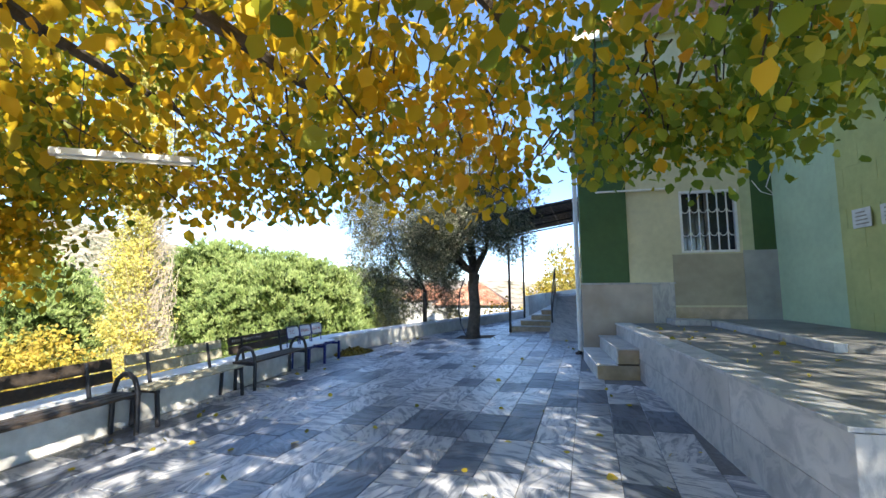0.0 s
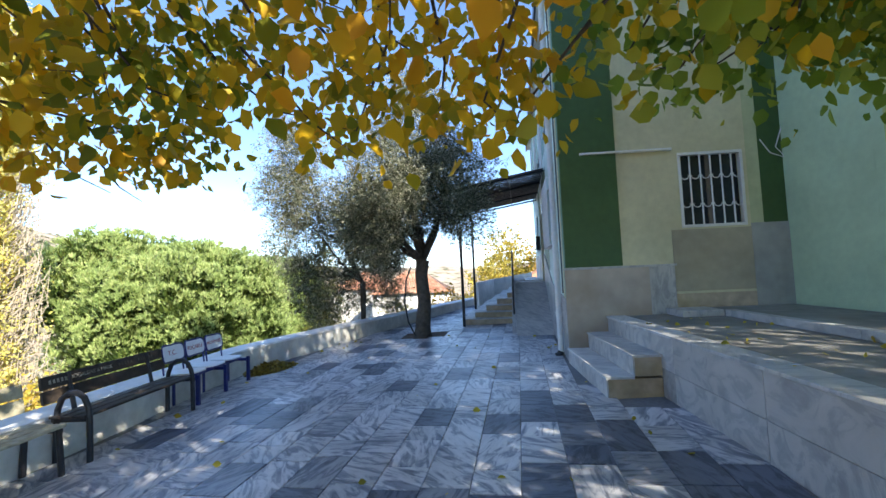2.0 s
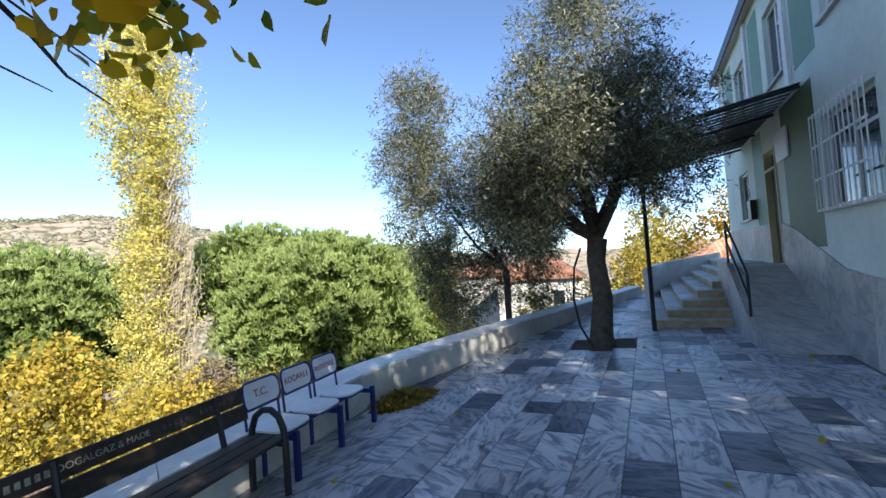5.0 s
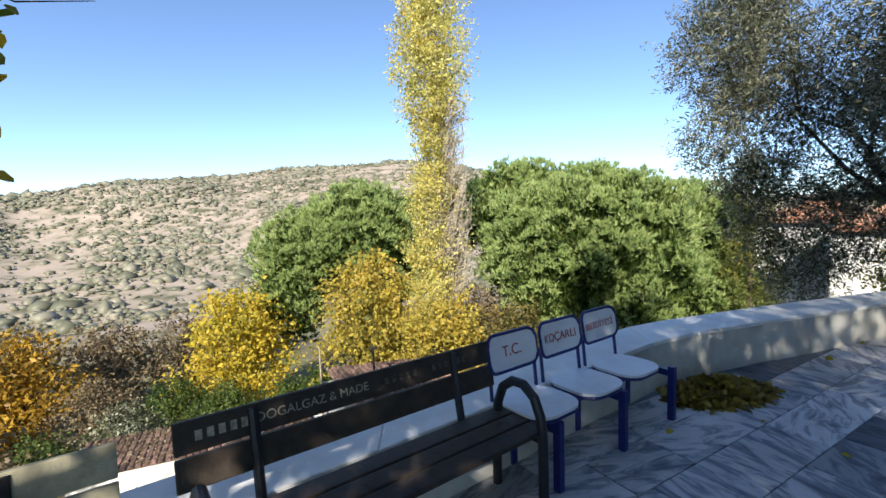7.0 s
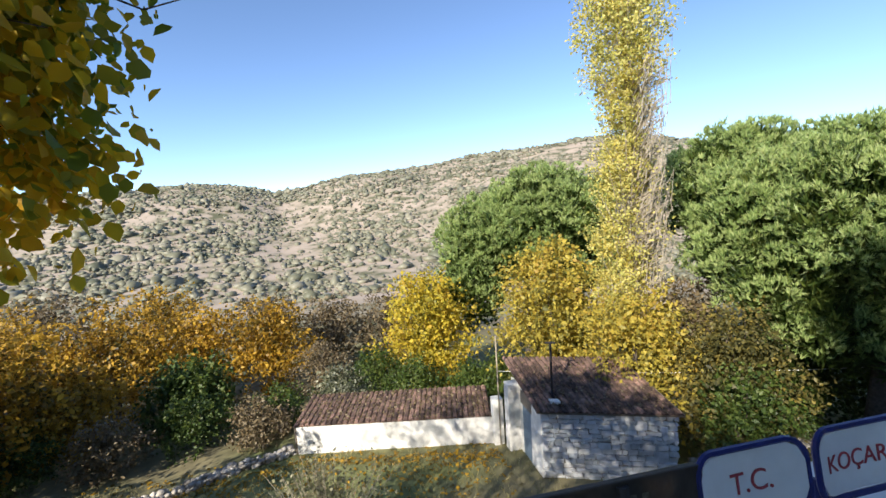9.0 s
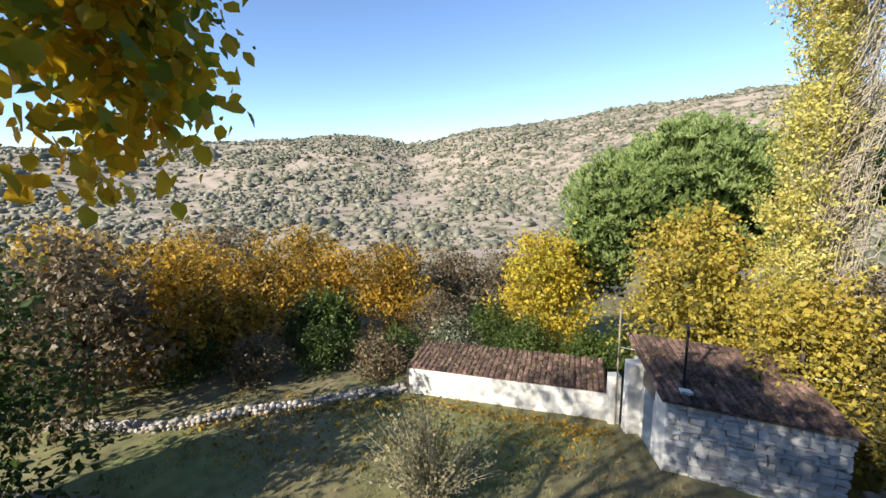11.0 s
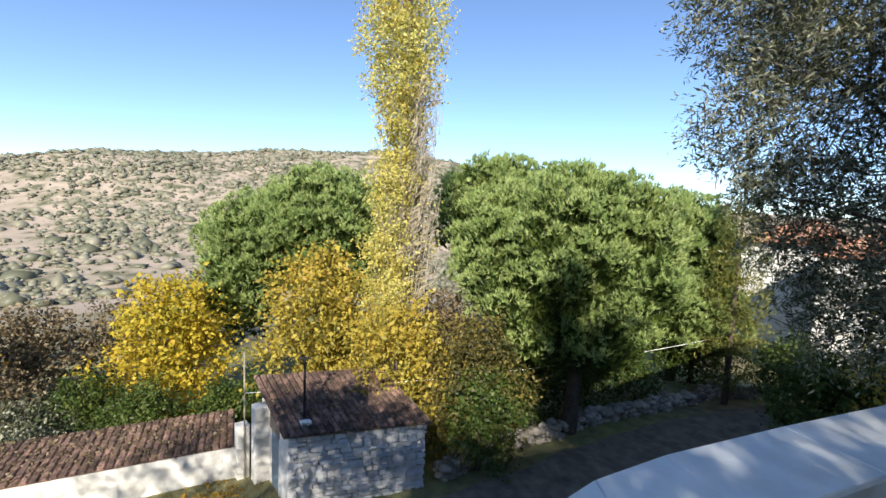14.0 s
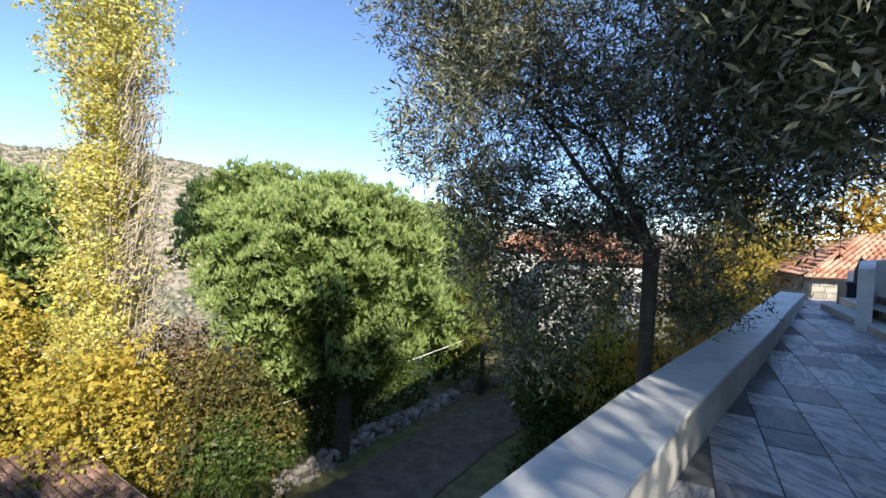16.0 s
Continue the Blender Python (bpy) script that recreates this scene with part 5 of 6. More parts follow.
def poplar():
    x, y = -22.6, 20.4
    z0 = ground_z(x, y)
    p = thing("poplar_tree", "tall slim poplar with yellow leaves and bare pale twigs", "tree", (x, y, z0))
    part("trunk", rod([(x, y, z0 - 0.2), (x, y, -2), (x + 0.1, y, 6), (x, y, 16.5)], [0.3, 0.25, 0.16, 0.03], 10), M["bark_pale"], p)
    bm = bmesh.new()
    for k in range(190):
        z = random.uniform(-6, 13.5)
        a = random.uniform(0, 2 * math.pi)
        r = random.uniform(0.9, 1.9) * (1 if z < 9 else 0.7)
        h = random.uniform(1.6, 3.2)
        rod([(x, y, z), (x + r * 0.55 * math.cos(a), y + r * 0.55 * math.sin(a), z + h * 0.3), (x + r * math.cos(a), y + r * math.sin(a), z + h)], [0.035, 0.022, 0.006], 4, bm)
    for k in range(330):
        z = random.uniform(-4.5, 7.0)
        a = random.uniform(-0.4, 1.7)
        r = random.uniform(0.9, 1.9)
        rod([(x + 0.4 * math.cos(a), y + 0.4 * math.sin(a), z), (x + r * math.cos(a), y + r * math.sin(a), z + random.uniform(0.3, 1.0)), (x + (r + random.uniform(-0.5, 0.4)) * math.cos(a + 0.2), y + (r + random.uniform(-0.5, 0.4)) * math.sin(a + 0.2), z + random.uniform(1.0, 2.4))], [0.03, 0.022, 0.006], 4, bm)
    part("twig_tangle", bm, M["bark_pale"], p)["kind"] = "stuff"
    lumps = []
    for z, r in ((-4.6, 1.3), (-2.4, 1.55), (-0.2, 1.6), (1.8, 1.45), (3.2, 1.35), (4.6, 1.1), (6.2, 1.25), (7.8, 1.6), (9.6, 1.95), (11.4, 1.9), (13.2, 1.6), (14.8, 1.05), (16.0, 0.55)):
        lumps.append((x - 0.05, y - 0.05, z, r * 1.2, r * 1.2, 1.4))
    n = 54000
    c, dd = clustered(lumps, n // 13, 13, 0.16, 0.3)
    bare = (c[:, 0] - x) * 0.75 + (c[:, 1] - y) * 0.66 + 0.25 * np.sin(c[:, 2] * 1.3)
    keep = (bare < 0.8) | ((c[:, 2] > 5.5) & (rng.uniform(0, 1, len(c)) < 0.5)) | (rng.uniform(0, 1, len(c)) < 0.22)
    c = c[keep]
    v, t = leaves(c, rng.normal(size=c.shape) + (0, 0, -0.3), 0.13, OVAL)
    np_mesh("crown", v, t, M["leaf_poplar"], p)


poplar()


# ---- stone pines ----
def tufts(points, out, length, spikes=8):
    """Bundles of needles that fan up and outwards."""
    n = len(points)
    ax = unit(out * 0.7 + np.array((0, 0, 0.75)) + rng.normal(size=out.shape) * 0.22)
    a = np.repeat(ax, spikes, 0) + rng.normal(size=(n * spikes, 3)) * 0.36
    v, t = leaves(np.repeat(points, spikes, 0), a, length, (np.array([(0, -0.11), (0, 0.11), (1, 0)]), np.array([(0, 1, 2)])), fold=0)
    return v, t


def pillows(big, count, lo, hi):
    """Rounded clumps set close over the outside of a few broad masses."""
    out = []
    for x, y, z, rx, ry, rz in big:
        k = max(6, int(count * rx * rz / 12))
        for i in range(k):
            h = 1 - 1.55 * (i + 0.5) / k
            a = i * 2.39996 + x
            c = math.sqrt(max(0.0, 1 - h * h))
            r = random.uniform(lo, hi)
            out.append((x + (rx - 0.55 * r) * c * math.cos(a), y + (ry - 0.55 * r) * c * math.sin(a), z + (rz - 0.5 * r) * h, r, r, r * 0.72))
    return out


def pine(base, big, n, trunk_top, label, length=0.42, clump=(0.95, 1.5)):
    b = thing("stone_pine", label, "tree", base)
    part("trunk", rod([Vector(base) - Vector((0, 0, 0.3)), Vector(base).lerp(Vector(trunk_top), 0.5) + Vector((0.2, 0, 0)), trunk_top], [0.42, 0.32, 0.22], 12), M["bark"], b)
    branching(trunk_top, [(l[0], l[1], l[2]) for l in big], 0.16, M["bark"], b, 0.1)
    lumps = pillows(big, 22, *clump)
    c, d = lump_points(lumps, n // 7, 0.82)
    keep = d[:, 2] > -0.45
    c, d = c[keep], d[keep]
    o = unit(rng.normal(size=(len(c) * 7, 3)) * 0.8 + np.repeat(d, 7, 0) * 0.8 + (0, 0, 0.55))
    pts = np.repeat(c, 7, 0) + o * rng.uniform(0.10, 0.34, (len(o), 1))
    v, t = tufts(pts, o, length * 0.5, 10)
    np_mesh("crown", v, t, M["needle"], b)
    # inner needles coloured darker green, so gaps between the clumps read as shade
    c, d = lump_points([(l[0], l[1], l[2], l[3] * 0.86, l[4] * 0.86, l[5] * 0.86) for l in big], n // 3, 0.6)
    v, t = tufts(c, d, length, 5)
    np_mesh("shaded_inner_crown", v, t, M["leaf_green"], b)


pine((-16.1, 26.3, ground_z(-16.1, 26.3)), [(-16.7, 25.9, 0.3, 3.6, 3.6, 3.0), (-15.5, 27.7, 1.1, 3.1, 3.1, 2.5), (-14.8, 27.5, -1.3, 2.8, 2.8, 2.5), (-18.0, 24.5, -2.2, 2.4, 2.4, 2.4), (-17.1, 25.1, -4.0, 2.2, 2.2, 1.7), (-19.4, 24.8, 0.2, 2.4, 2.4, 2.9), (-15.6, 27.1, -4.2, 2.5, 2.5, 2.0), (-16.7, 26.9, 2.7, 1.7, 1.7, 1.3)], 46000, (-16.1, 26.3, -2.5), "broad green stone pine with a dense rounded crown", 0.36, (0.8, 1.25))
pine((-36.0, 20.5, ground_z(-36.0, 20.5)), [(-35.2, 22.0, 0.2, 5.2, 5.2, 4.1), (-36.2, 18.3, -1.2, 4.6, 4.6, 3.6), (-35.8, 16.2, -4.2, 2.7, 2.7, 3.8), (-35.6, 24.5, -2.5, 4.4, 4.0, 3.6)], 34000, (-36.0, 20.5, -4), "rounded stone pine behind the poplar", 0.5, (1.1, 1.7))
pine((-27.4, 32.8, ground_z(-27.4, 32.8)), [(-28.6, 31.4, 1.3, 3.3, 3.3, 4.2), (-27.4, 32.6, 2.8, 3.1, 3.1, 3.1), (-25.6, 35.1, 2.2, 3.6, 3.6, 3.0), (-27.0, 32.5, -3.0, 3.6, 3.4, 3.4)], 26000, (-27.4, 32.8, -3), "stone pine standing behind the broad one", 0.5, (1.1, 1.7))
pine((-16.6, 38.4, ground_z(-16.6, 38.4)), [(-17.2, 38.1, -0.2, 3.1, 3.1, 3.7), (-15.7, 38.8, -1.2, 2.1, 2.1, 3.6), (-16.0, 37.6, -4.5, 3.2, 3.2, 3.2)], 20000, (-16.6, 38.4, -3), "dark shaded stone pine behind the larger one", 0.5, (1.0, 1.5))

cyp = thing("cypress_tree", "narrow yellowish cypress beside the pines", "tree", (-12.7, 36.6, ground_z(-12.7, 36.6)))
cz0 = ground_z(-12.7, 36.6)
part("trunk", rod([(-12.7, 36.6, cz0 - 0.2), (-12.7, 36.6, 4.5)], [0.2, 0.04], 8), M["bark"], cyp)
lumps = [(-12.7, 36.6, z, r, r, 1.3) for z, r in ((-6.5, 1.5), (-4.5, 1.6), (-2.5, 1.6), (-0.5, 1.5), (1.5, 1.25), (3.2, 0.9), (4.6, 0.5))]
c, dd = clustered(lumps, 1500, 9, 0.13, 0.7)
v, t = leaves(c, rng.normal(size=c.shape) * 0.7 + (0, 0, 0.6), 0.2, SLIM)
np_mesh("crown", v, t, M["cypress"], cyp)


# ---- autumn trees and shrubs of the valley ----
def broadleaf(name, x, y, lumps, n, material, label, size=0.2, trunk=0.14, limbs=True):
    z0 = ground_z(x, y)
    b = thing(name, label, "bush" if "bush" in name or "shrub" in name else "tree", (x, y, z0))
    top = max(l[2] for l in lumps)
    part("trunk", rod([(x, y, z0 - 0.2), (x + 0.1, y, (z0 + top) / 2), (x, y, top)], [trunk, trunk * 0.7, trunk * 0.2], 8), M["bark"], b)
    if limbs:
        branching((x, y, z0 + (top - z0) * 0.3), [(l[0], l[1], l[2] + l[5] * 0.5) for l in lumps], trunk * 0.45, M["bark"], b)
    c, d = clustered(lumps, n // 11, 11, size * 1.1, 0.45)
    v, t = leaves(c, rng.normal(size=c.shape) + (0, 0, -0.4), size, OVAL)
    np_mesh("crown", v, t, M[material], b)
    return b


def lumpy(x, y, z0, z1, r, k=7):
    out = []
    for i in range(k):
        f = (i + 0.5) / k
        a = i * 2.4
        rr = r * (0.62 - 0.35 * abs(f - 0.45))
        out.append((x + math.cos(a) * r * 0.5 * (1 - f * 0.6), y + math.sin(a) * r * 0.5 * (1 - f * 0.6), z0 + (z1 - z0) * (0.18 + 0.7 * f), rr, rr, rr * 0.9))
    return out


broadleaf("yellow_tree", -33.5, 11.8, lumpy(-33.5, 11.8, -11.5, -2.6, 4.0, 9), 11000, "leaf_bright", "bright yellow autumn tree behind the low roof", 0.24, 0.2)
broadleaf("yellow_tree", -25.6, 17.4, lumpy(-25.6, 17.4, -9.0, -0.2, 3.5, 10), 13000, "leaf_yellow", "ochre autumn tree at the foot of the poplar", 0.2)
broadleaf("yellow_tree", -20.4, 18.9, lumpy(-20.4, 18.9, -8.8, -2.4, 3.1, 9), 12000, "leaf_yellow", "thinning ochre tree beside the shed roof", 0.17)
broadleaf("yellow_tree", -18.0, 21.4, lumpy(-18.0, 21.4, -8.8, -2.9, 3.0, 9), 12000, "leaf_brown", "half-bare brown tree behind the shed", 0.15)
broadleaf("yellow_tree", -22.6, 23.6, lumpy(-22.6, 23.6, -9.0, -2.6, 2.8, 8), 8000, "leaf_dry", "brown thinning tree behind the poplar", 0.18)
for x, y, zt, r in ((-18.9, 24.6, -4.6, 2.3), (-19.2, 27.0, -4.4, 2.5), (-18.2, 30.0, -4.8, 2.5), (-17.4, 33.5, -5.0, 2.5), (-15.4, 38.6, -4.4, 2.8)):
    broadleaf("green_shrub", x, y, lumpy(x, y, ground_z(x, y) - 0.3, zt, r, 7), 6000, "leaf_green", "dark green shrub in the shade under the pines", 0.17)
for x, y, zt, r in ((-7.6, 31.0, -3.0, 2.2), (-5.6, 31.5, -2.6, 2.2), (-3.6, 32.5, -2.4, 2.2), (-9.8, 37.5, -4.2, 2.4)):
    broadleaf("green_shrub", x, y, lumpy(x, y, ground_z(x, y) - 0.3, zt, r, 8), 7000, "leaf_green", "dark hedge-like shrub below the terrace end", 0.16)
broadleaf("green_shrub", -16.3, 20.4, lumpy(-16.3, 20.4, -8.5, -4.8, 1.8, 7), 5000, "leaf_green", "green shrub growing against the shed", 0.14)
for k, (x, y, zt, r, mname) in enumerate(((-36, -9.5, -3.4, 4.2, "leaf_orange"), (-38, -4.5, -4.6, 3.8, "leaf_orange"), (-37.5, 0.3, -4.3, 3.4, "leaf_orange"), (-33.5, -13.5, -4.0, 4.2, "leaf_orange"), (-30.5, -3.0, -6.4, 2.8, "leaf_green"), (-29.0, -8.5, -5.8, 3.2, "leaf_orange"), (-43, 4.5, -6.0, 4.0, "leaf_dry"), (-44, -10, -3.8, 4.5, "leaf_orange"), (-27.5, -13.5, -4.6, 3.4, "leaf_dry"), (-38, -18, -3.0, 5.0, "leaf_orange"), (-45, 10, -6.5, 4.0, "leaf_dry"), (-20.4, -9.6, -0.8, 3.8, "leaf_dry"), (-25.0, -9.0, -2.2, 3.4, "leaf_orange"), (-24.5, -14.5, -1.5, 4.0, "leaf_orange"), (-30.0, -17.0, -2.5, 4.2, "leaf_orange"), (-20.5, -15.5, -1.0, 4.0, "leaf_dry"), (-33.0, -24.0, -2.0, 5.0, "leaf_orange"), (-47, -20, -3.5, 5.0, "leaf_dry"), (-52, -3, -7.0, 4.5, "leaf_dry"), (-55, 16, -8.0, 5.0, "leaf_green"), (-30, 20.5, -4.5, 3.2, "leaf_yellow"))):
    broadleaf("orchard_tree", x, y, lumpy(x, y, ground_z(x, y) + 0.3, zt, r, 8), 6500, mname, "orange and brown autumn tree of the orchard row", 0.24, 0.16)
broadleaf("olive_bush", -31.5, 5.6, lumpy(-31.5, 5.6, -11.5, -8.0, 2.0, 6), 5000, "leaf_olive", "small silvery olive bush by the low roof", 0.16, 0.1)
for k, (x, y, zt, r, mname) in enumerate(((-26.5, -1.5, -7.0, 2.2, "leaf_green"), (-25.8, 1.8, -7.4, 1.8, "leaf_dry"), (-25.0, -4.5, -7.0, 2.0, "leaf_dry"), (-28.0, 2.5, -8.2, 2.2, "leaf_green"), (-27.0, 14.8, -7.0, 1.6, "leaf_green"), (-24.5, -8.0, -6.8, 2.2, "leaf_green"))):
    broadleaf("shrub", x, y, lumpy(x, y, ground_z(x, y), zt, r, 6), 3600, mname, "tangled shrub along the field wall", 0.14, 0.06)
for x, y, zt, r, mname in ((-29.5, 10.2, -7.9, 2.2, "leaf_green"), (-32.0, 8.0, -7.6, 2.4, "leaf_green"), (-34.5, 4.2, -7.4, 2.6, "leaf_dry"), (-27.4, 13.3, -7.7, 1.8, "leaf_green"), (-29.0, 5.6, -8.6, 1.6, "leaf_olive")):
    broadleaf("shrub", x, y, lumpy(x, y, ground_z(x, y), zt, r, 6), 4200, mname, "dense shrub behind the low tiled roof", 0.15, 0.06)
# thin twiggy bush in the yard
bz = ground_z(-16.2, 5.65)
yb = thing("twiggy_bush", "thin twiggy bush with small pale leaves in the yard", "bush", (-16.2, 5.65, bz))
bm = bmesh.new()
ends = []
for k in range(170):
    a, r, h = random.uniform(0, 6.28), random.uniform(0.1, 2.3), random.uniform(1.5, 3.6)
    h *= 1 - 0.1 * r
    b0 = Vector((-16.2 + 0.15 * math.cos(a), 5.65 + 0.15 * math.sin(a), bz - 0.05))
    e = Vector((-16.2 + r * math.cos(a), 5.65 + r * math.sin(a), bz + h))
    rod([b0, b0.lerp(e, 0.5) + Vector((0, 0, 0.25)), e], [0.02, 0.012, 0.004], 4, bm)
    ends += [tuple(b0.lerp(e, f) + Vector((0, 0, 0.25 * math.sin(math.pi * f)))) for f in np.linspace(0.35, 1, 24)]
part("twig_tangle", bm, M["bark_pale"], yb)["kind"] = "stuff"
e = np.array(ends) + rng.normal(size=(len(ends), 3)) * 0.09
v, t = leaves(e, rng.normal(size=e.shape), 0.10, OVAL)
np_mesh("crown", v, t, M["leaf_pale"], yb)
# undergrowth on the bank below the parapet and far side of the road
n = 15000
px, py = rng.uniform(-8.5, -2.0, n), rng.uniform(27, 44, n)
pz = np.array([ground_z(a, b) for a, b in zip(px, py)]) + rng.gamma(1.5, 0.35, n)
v, t = leaves(np.c_[px, py, pz], rng.normal(size=(n, 3)) + (0, 0, 0.5), 0.2, OVAL)
tagged(np_mesh("undergrowth", v, t, M["leaf_green"]), "tangled green undergrowth on the bank", "undergrowth", kind="stuff")
broadleaf("yellow_bush", -5.2, 30.5, lumpy(-5.2, 30.5, ground_z(-5.2, 30.5), 0.5, 2.6, 8), 7000, "leaf_yellow", "yellow bush on the slope below the houses", 0.16, 0.08)
broadleaf("yellow_tree", 1.0, 38.0, lumpy(1.0, 38.0, ground_z(1, 38), 3.4, 3.6, 9), 9000, "leaf_yellow", "yellowing tree beside the houses", 0.2, 0.14)
# stands mostly out of view, added so its shadow covers the yard's left
broadleaf("orchard_tree", -12.6, -6.6, lumpy(-12.6, -6.6, ground_z(-12.6, -6.6) + 0.5, 0.2, 4.4, 10), 11000, "leaf_green", "dark tree added at the yard's edge to cast shade on it", 0.2, 0.2)
broadleaf("yellow_bush", -2.0, 29.0, lumpy(-2.0, 29.0, ground_z(-2, 29), 1.2, 2.8, 8), 7000, "leaf_orange", "rust-coloured bush on the slope below the houses", 0.15, 0.08)
broadleaf("yellow_tree", 3.5, 47, lumpy(3.5, 47, -4, 6.0, 4.2, 8), 7000, "leaf_yellow", "yellow-green tree behind the stone house", 0.26, 0.2)
broadleaf("yellow_tree", 9.0, 44, lumpy(9.0, 44, -4, 6.4, 4.6, 8), 7000, "leaf_orange", "orange autumn tree behind the stone house", 0.26, 0.2)
# scrub dotted over the hillside
n = 36000
az = np.radians(rng.uniform(38, 150, n))
rr = 105 + 285 * rng.uniform(0, 1, n) ** 0.8
hx, hy = -4.5 - rr * np.sin(az), 9 + rr * np.cos(az)
patchy = np.array([noise.noise(Vector((a, b, 0)) * 0.03) for a, b in zip(hx, hy)])
keep = patchy + rng.uniform(-0.45, 0.45, n) > -0.12
hx, hy = hx[keep], hy[keep]
n = len(hx)
hz = np.array([ground_z(a, b) for a, b in zip(hx, hy)])
tmp = bmesh.new()
bmesh.ops.create_icosphere(tmp, subdivisions=1, radius=1)
tv = np.array([v.co[:] for v in tmp.verts])
tt = np.array([[v.index for v in f.verts] for f in tmp.faces])
tmp.free()
sc = rng.gamma(1.8, 0.32, (n, 1, 1)) + 0.25
V = tv[None] * (1 + 0.35 * rng.normal(size=(n, len(tv), 1)).clip(-1.5, 1.5)) * sc * np.array((1, 1, 0.75)) * rng.uniform(0.7, 1.4, (n, 1, 3))
V = V + np.c_[hx, hy, hz + 0.25][:, None]
T = tt[None] + (np.arange(n) * len(tv))[:, None, None]
tagged(np_mesh("hill_scrub", V.reshape(-1, 3), T.reshape(-1, 3), M["scrub"]), "grey-green scrub dotted over the dry hillside", "scrub", kind="stuff")

# ---- shed, low roof, field walls ----
SA, SB = Vector((-18.40, 13.45, 0)), Vector((-16.65, 17.8, 0))
sd = (SB - SA).normalized()
sn = Vector((1.0, -0.02, 0)).normalized()


def shed_out(x, y):
    """How far a place lies before the shed's front; the plan is askew."""
    q = Vector((x, y, 0)) - SA
    return (q.x * sd.y - q.y * sd.x) / (sn.x * sd.y - sn.y * sd.x)


def shed_at(s, o, z):
    p = SA + sd * s + sn * o
    return Vector((p.x, p.y, z))


gz = -8.9
shed = thing("stone_shed", "whitewashed rubble shed with an old clay tile roof", "shed", shed_at(2, -1.5, gz), kind="structure")
SL, SD = 4.75, 3.2


def block_shape(bm, s0, s1, o0, o1, z0, z1, jitter=0.032):
    vs = [bm.verts.new(shed_at(s + random.uniform(-jitter, jitter), o + random.uniform(-jitter, jitter), z + random.uniform(-jitter, jitter))) for s in (s0, s1) for o in (o0, o1) for z in (z0, z1)]
    for f in ((0, 1, 3, 2), (4, 5, 7, 6), (0, 1, 5, 4), (2, 3, 7, 6), (0, 2, 6, 4), (1, 3, 7, 5)):
        bm.faces.new([vs[i] for i in f])


part("wall_core", prism([tuple(shed_at(s, o, 0).xy) for s, o in ((0.06, -0.06), (SL - 0.04, -0.06), (SL - 0.04, -SD), (0.06, -SD))], gz - 0.6, -6.25), M["rubble"], shed)
z = gz - 0.2
while z < -6.25:
    h = random.uniform(0.15, 0.24)
    s = 0.0
    while s < SL:
        w = random.uniform(0.2, 0.5)
        bm = bmesh.new()
        block_shape(bm, s + 0.022, min(s + w, SL + 0.05) - 0.022, -0.07, 0.07 * random.random() + 0.02, z + 0.018, min(z + h, -6.16) - 0.018)
        part("stone", bm, M["whitewashed"], shed)
        s += w
    z += h
part("gable_wall", prism([tuple(shed_at(s, o, 0).xy) for s, o in ((-0.02, 0), (0.06, 0), (0.06, -1.0), (-0.02, -1.0))], gz - 0.4, -6.2), M["white_dirty"], shed)
part("gable_wall", prism([tuple(shed_at(s, o, 0).xy) for s, o in ((-0.02, -1.95), (0.06, -1.95), (0.06, -SD), (-0.02, -SD))], gz - 0.4, -6.1), M["white_dirty"], shed)
part("shed_door", prism([tuple(shed_at(s, o, 0).xy) for s, o in ((0.0, -1.02), (0.05, -1.02), (0.05, -1.93), (0.0, -1.93))], gz - 0.3, -6.75), mat("blue_grey_door", (0.16, 0.22, 0.28), 0.7), shed)
part("door_lintel", prism([tuple(shed_at(s, o, 0).xy) for s, o in ((-0.04, -0.9), (0.05, -0.9), (0.05, -2.05), (-0.04, -2.05))], -6.75, -6.2), M["door"], shed)
bm = bmesh.new()
roof_z = lambda o: -6.10 - o * 0.20
for i in range(21):
    for j in range(10):
        s0, o0 = -0.25 + i * 0.245, 0.22 - j * 0.38
        za, zb = roof_z(o0) + random.uniform(0, 0.03), roof_z(o0 - 0.44) + 0.03
        vs = [bm.verts.new(shed_at(s0 + a, o, zz + b)) for o, zz in ((o0, za), (o0 - 0.44, zb)) for a, b in ((0, 0), (0.06, 0.055), (0.17, 0.055), (0.235, 0))]
        for a in range(3):
            bm.faces.new((vs[a], vs[a + 1], vs[a + 5], vs[a + 4]))
        bm.faces.new(vs[:4])
part("roof_tiles", bm, M["roof_old"], shed)["kind"] = "stuff"
part("roof_deck", prism([tuple(shed_at(s, o, 0).xy) for s, o in ((-0.2, 0.15), (SL + 0.2, 0.15), (SL + 0.2, -SD - 0.3), (-0.2, -SD - 0.3))], lambda x, y: roof_z(shed_out(x, y)) - 0.1, lambda x, y: roof_z(shed_out(x, y)) - 0.005), M["door"], shed)
n = 700
ls, lo = rng.uniform(-0.1, SL, n), rng.uniform(-3.2, 0.1, n)
lp = np.array([tuple(shed_at(a, o, roof_z(o) + 0.085)) for a, o in zip(ls, lo)])
v, t = leaves(lp, rng.normal(size=(n, 3)) * (1, 1, 0.3), 0.09, BROAD)
tagged(np_mesh("roof_litter", v, t, M["leaf_dry"]), "dry leaves littering the shed roof", "leaves", kind="stuff")
pole = thing("roof_pole", "dark steel pole standing on the shed roof", "pole", shed_at(0.75, -0.75, -6.0))
part("pole_body", rod([shed_at(0.75, -0.75, -6.05), shed_at(0.75, -0.75, -3.75)], 0.045, 8), M["dark_metal"], pole)
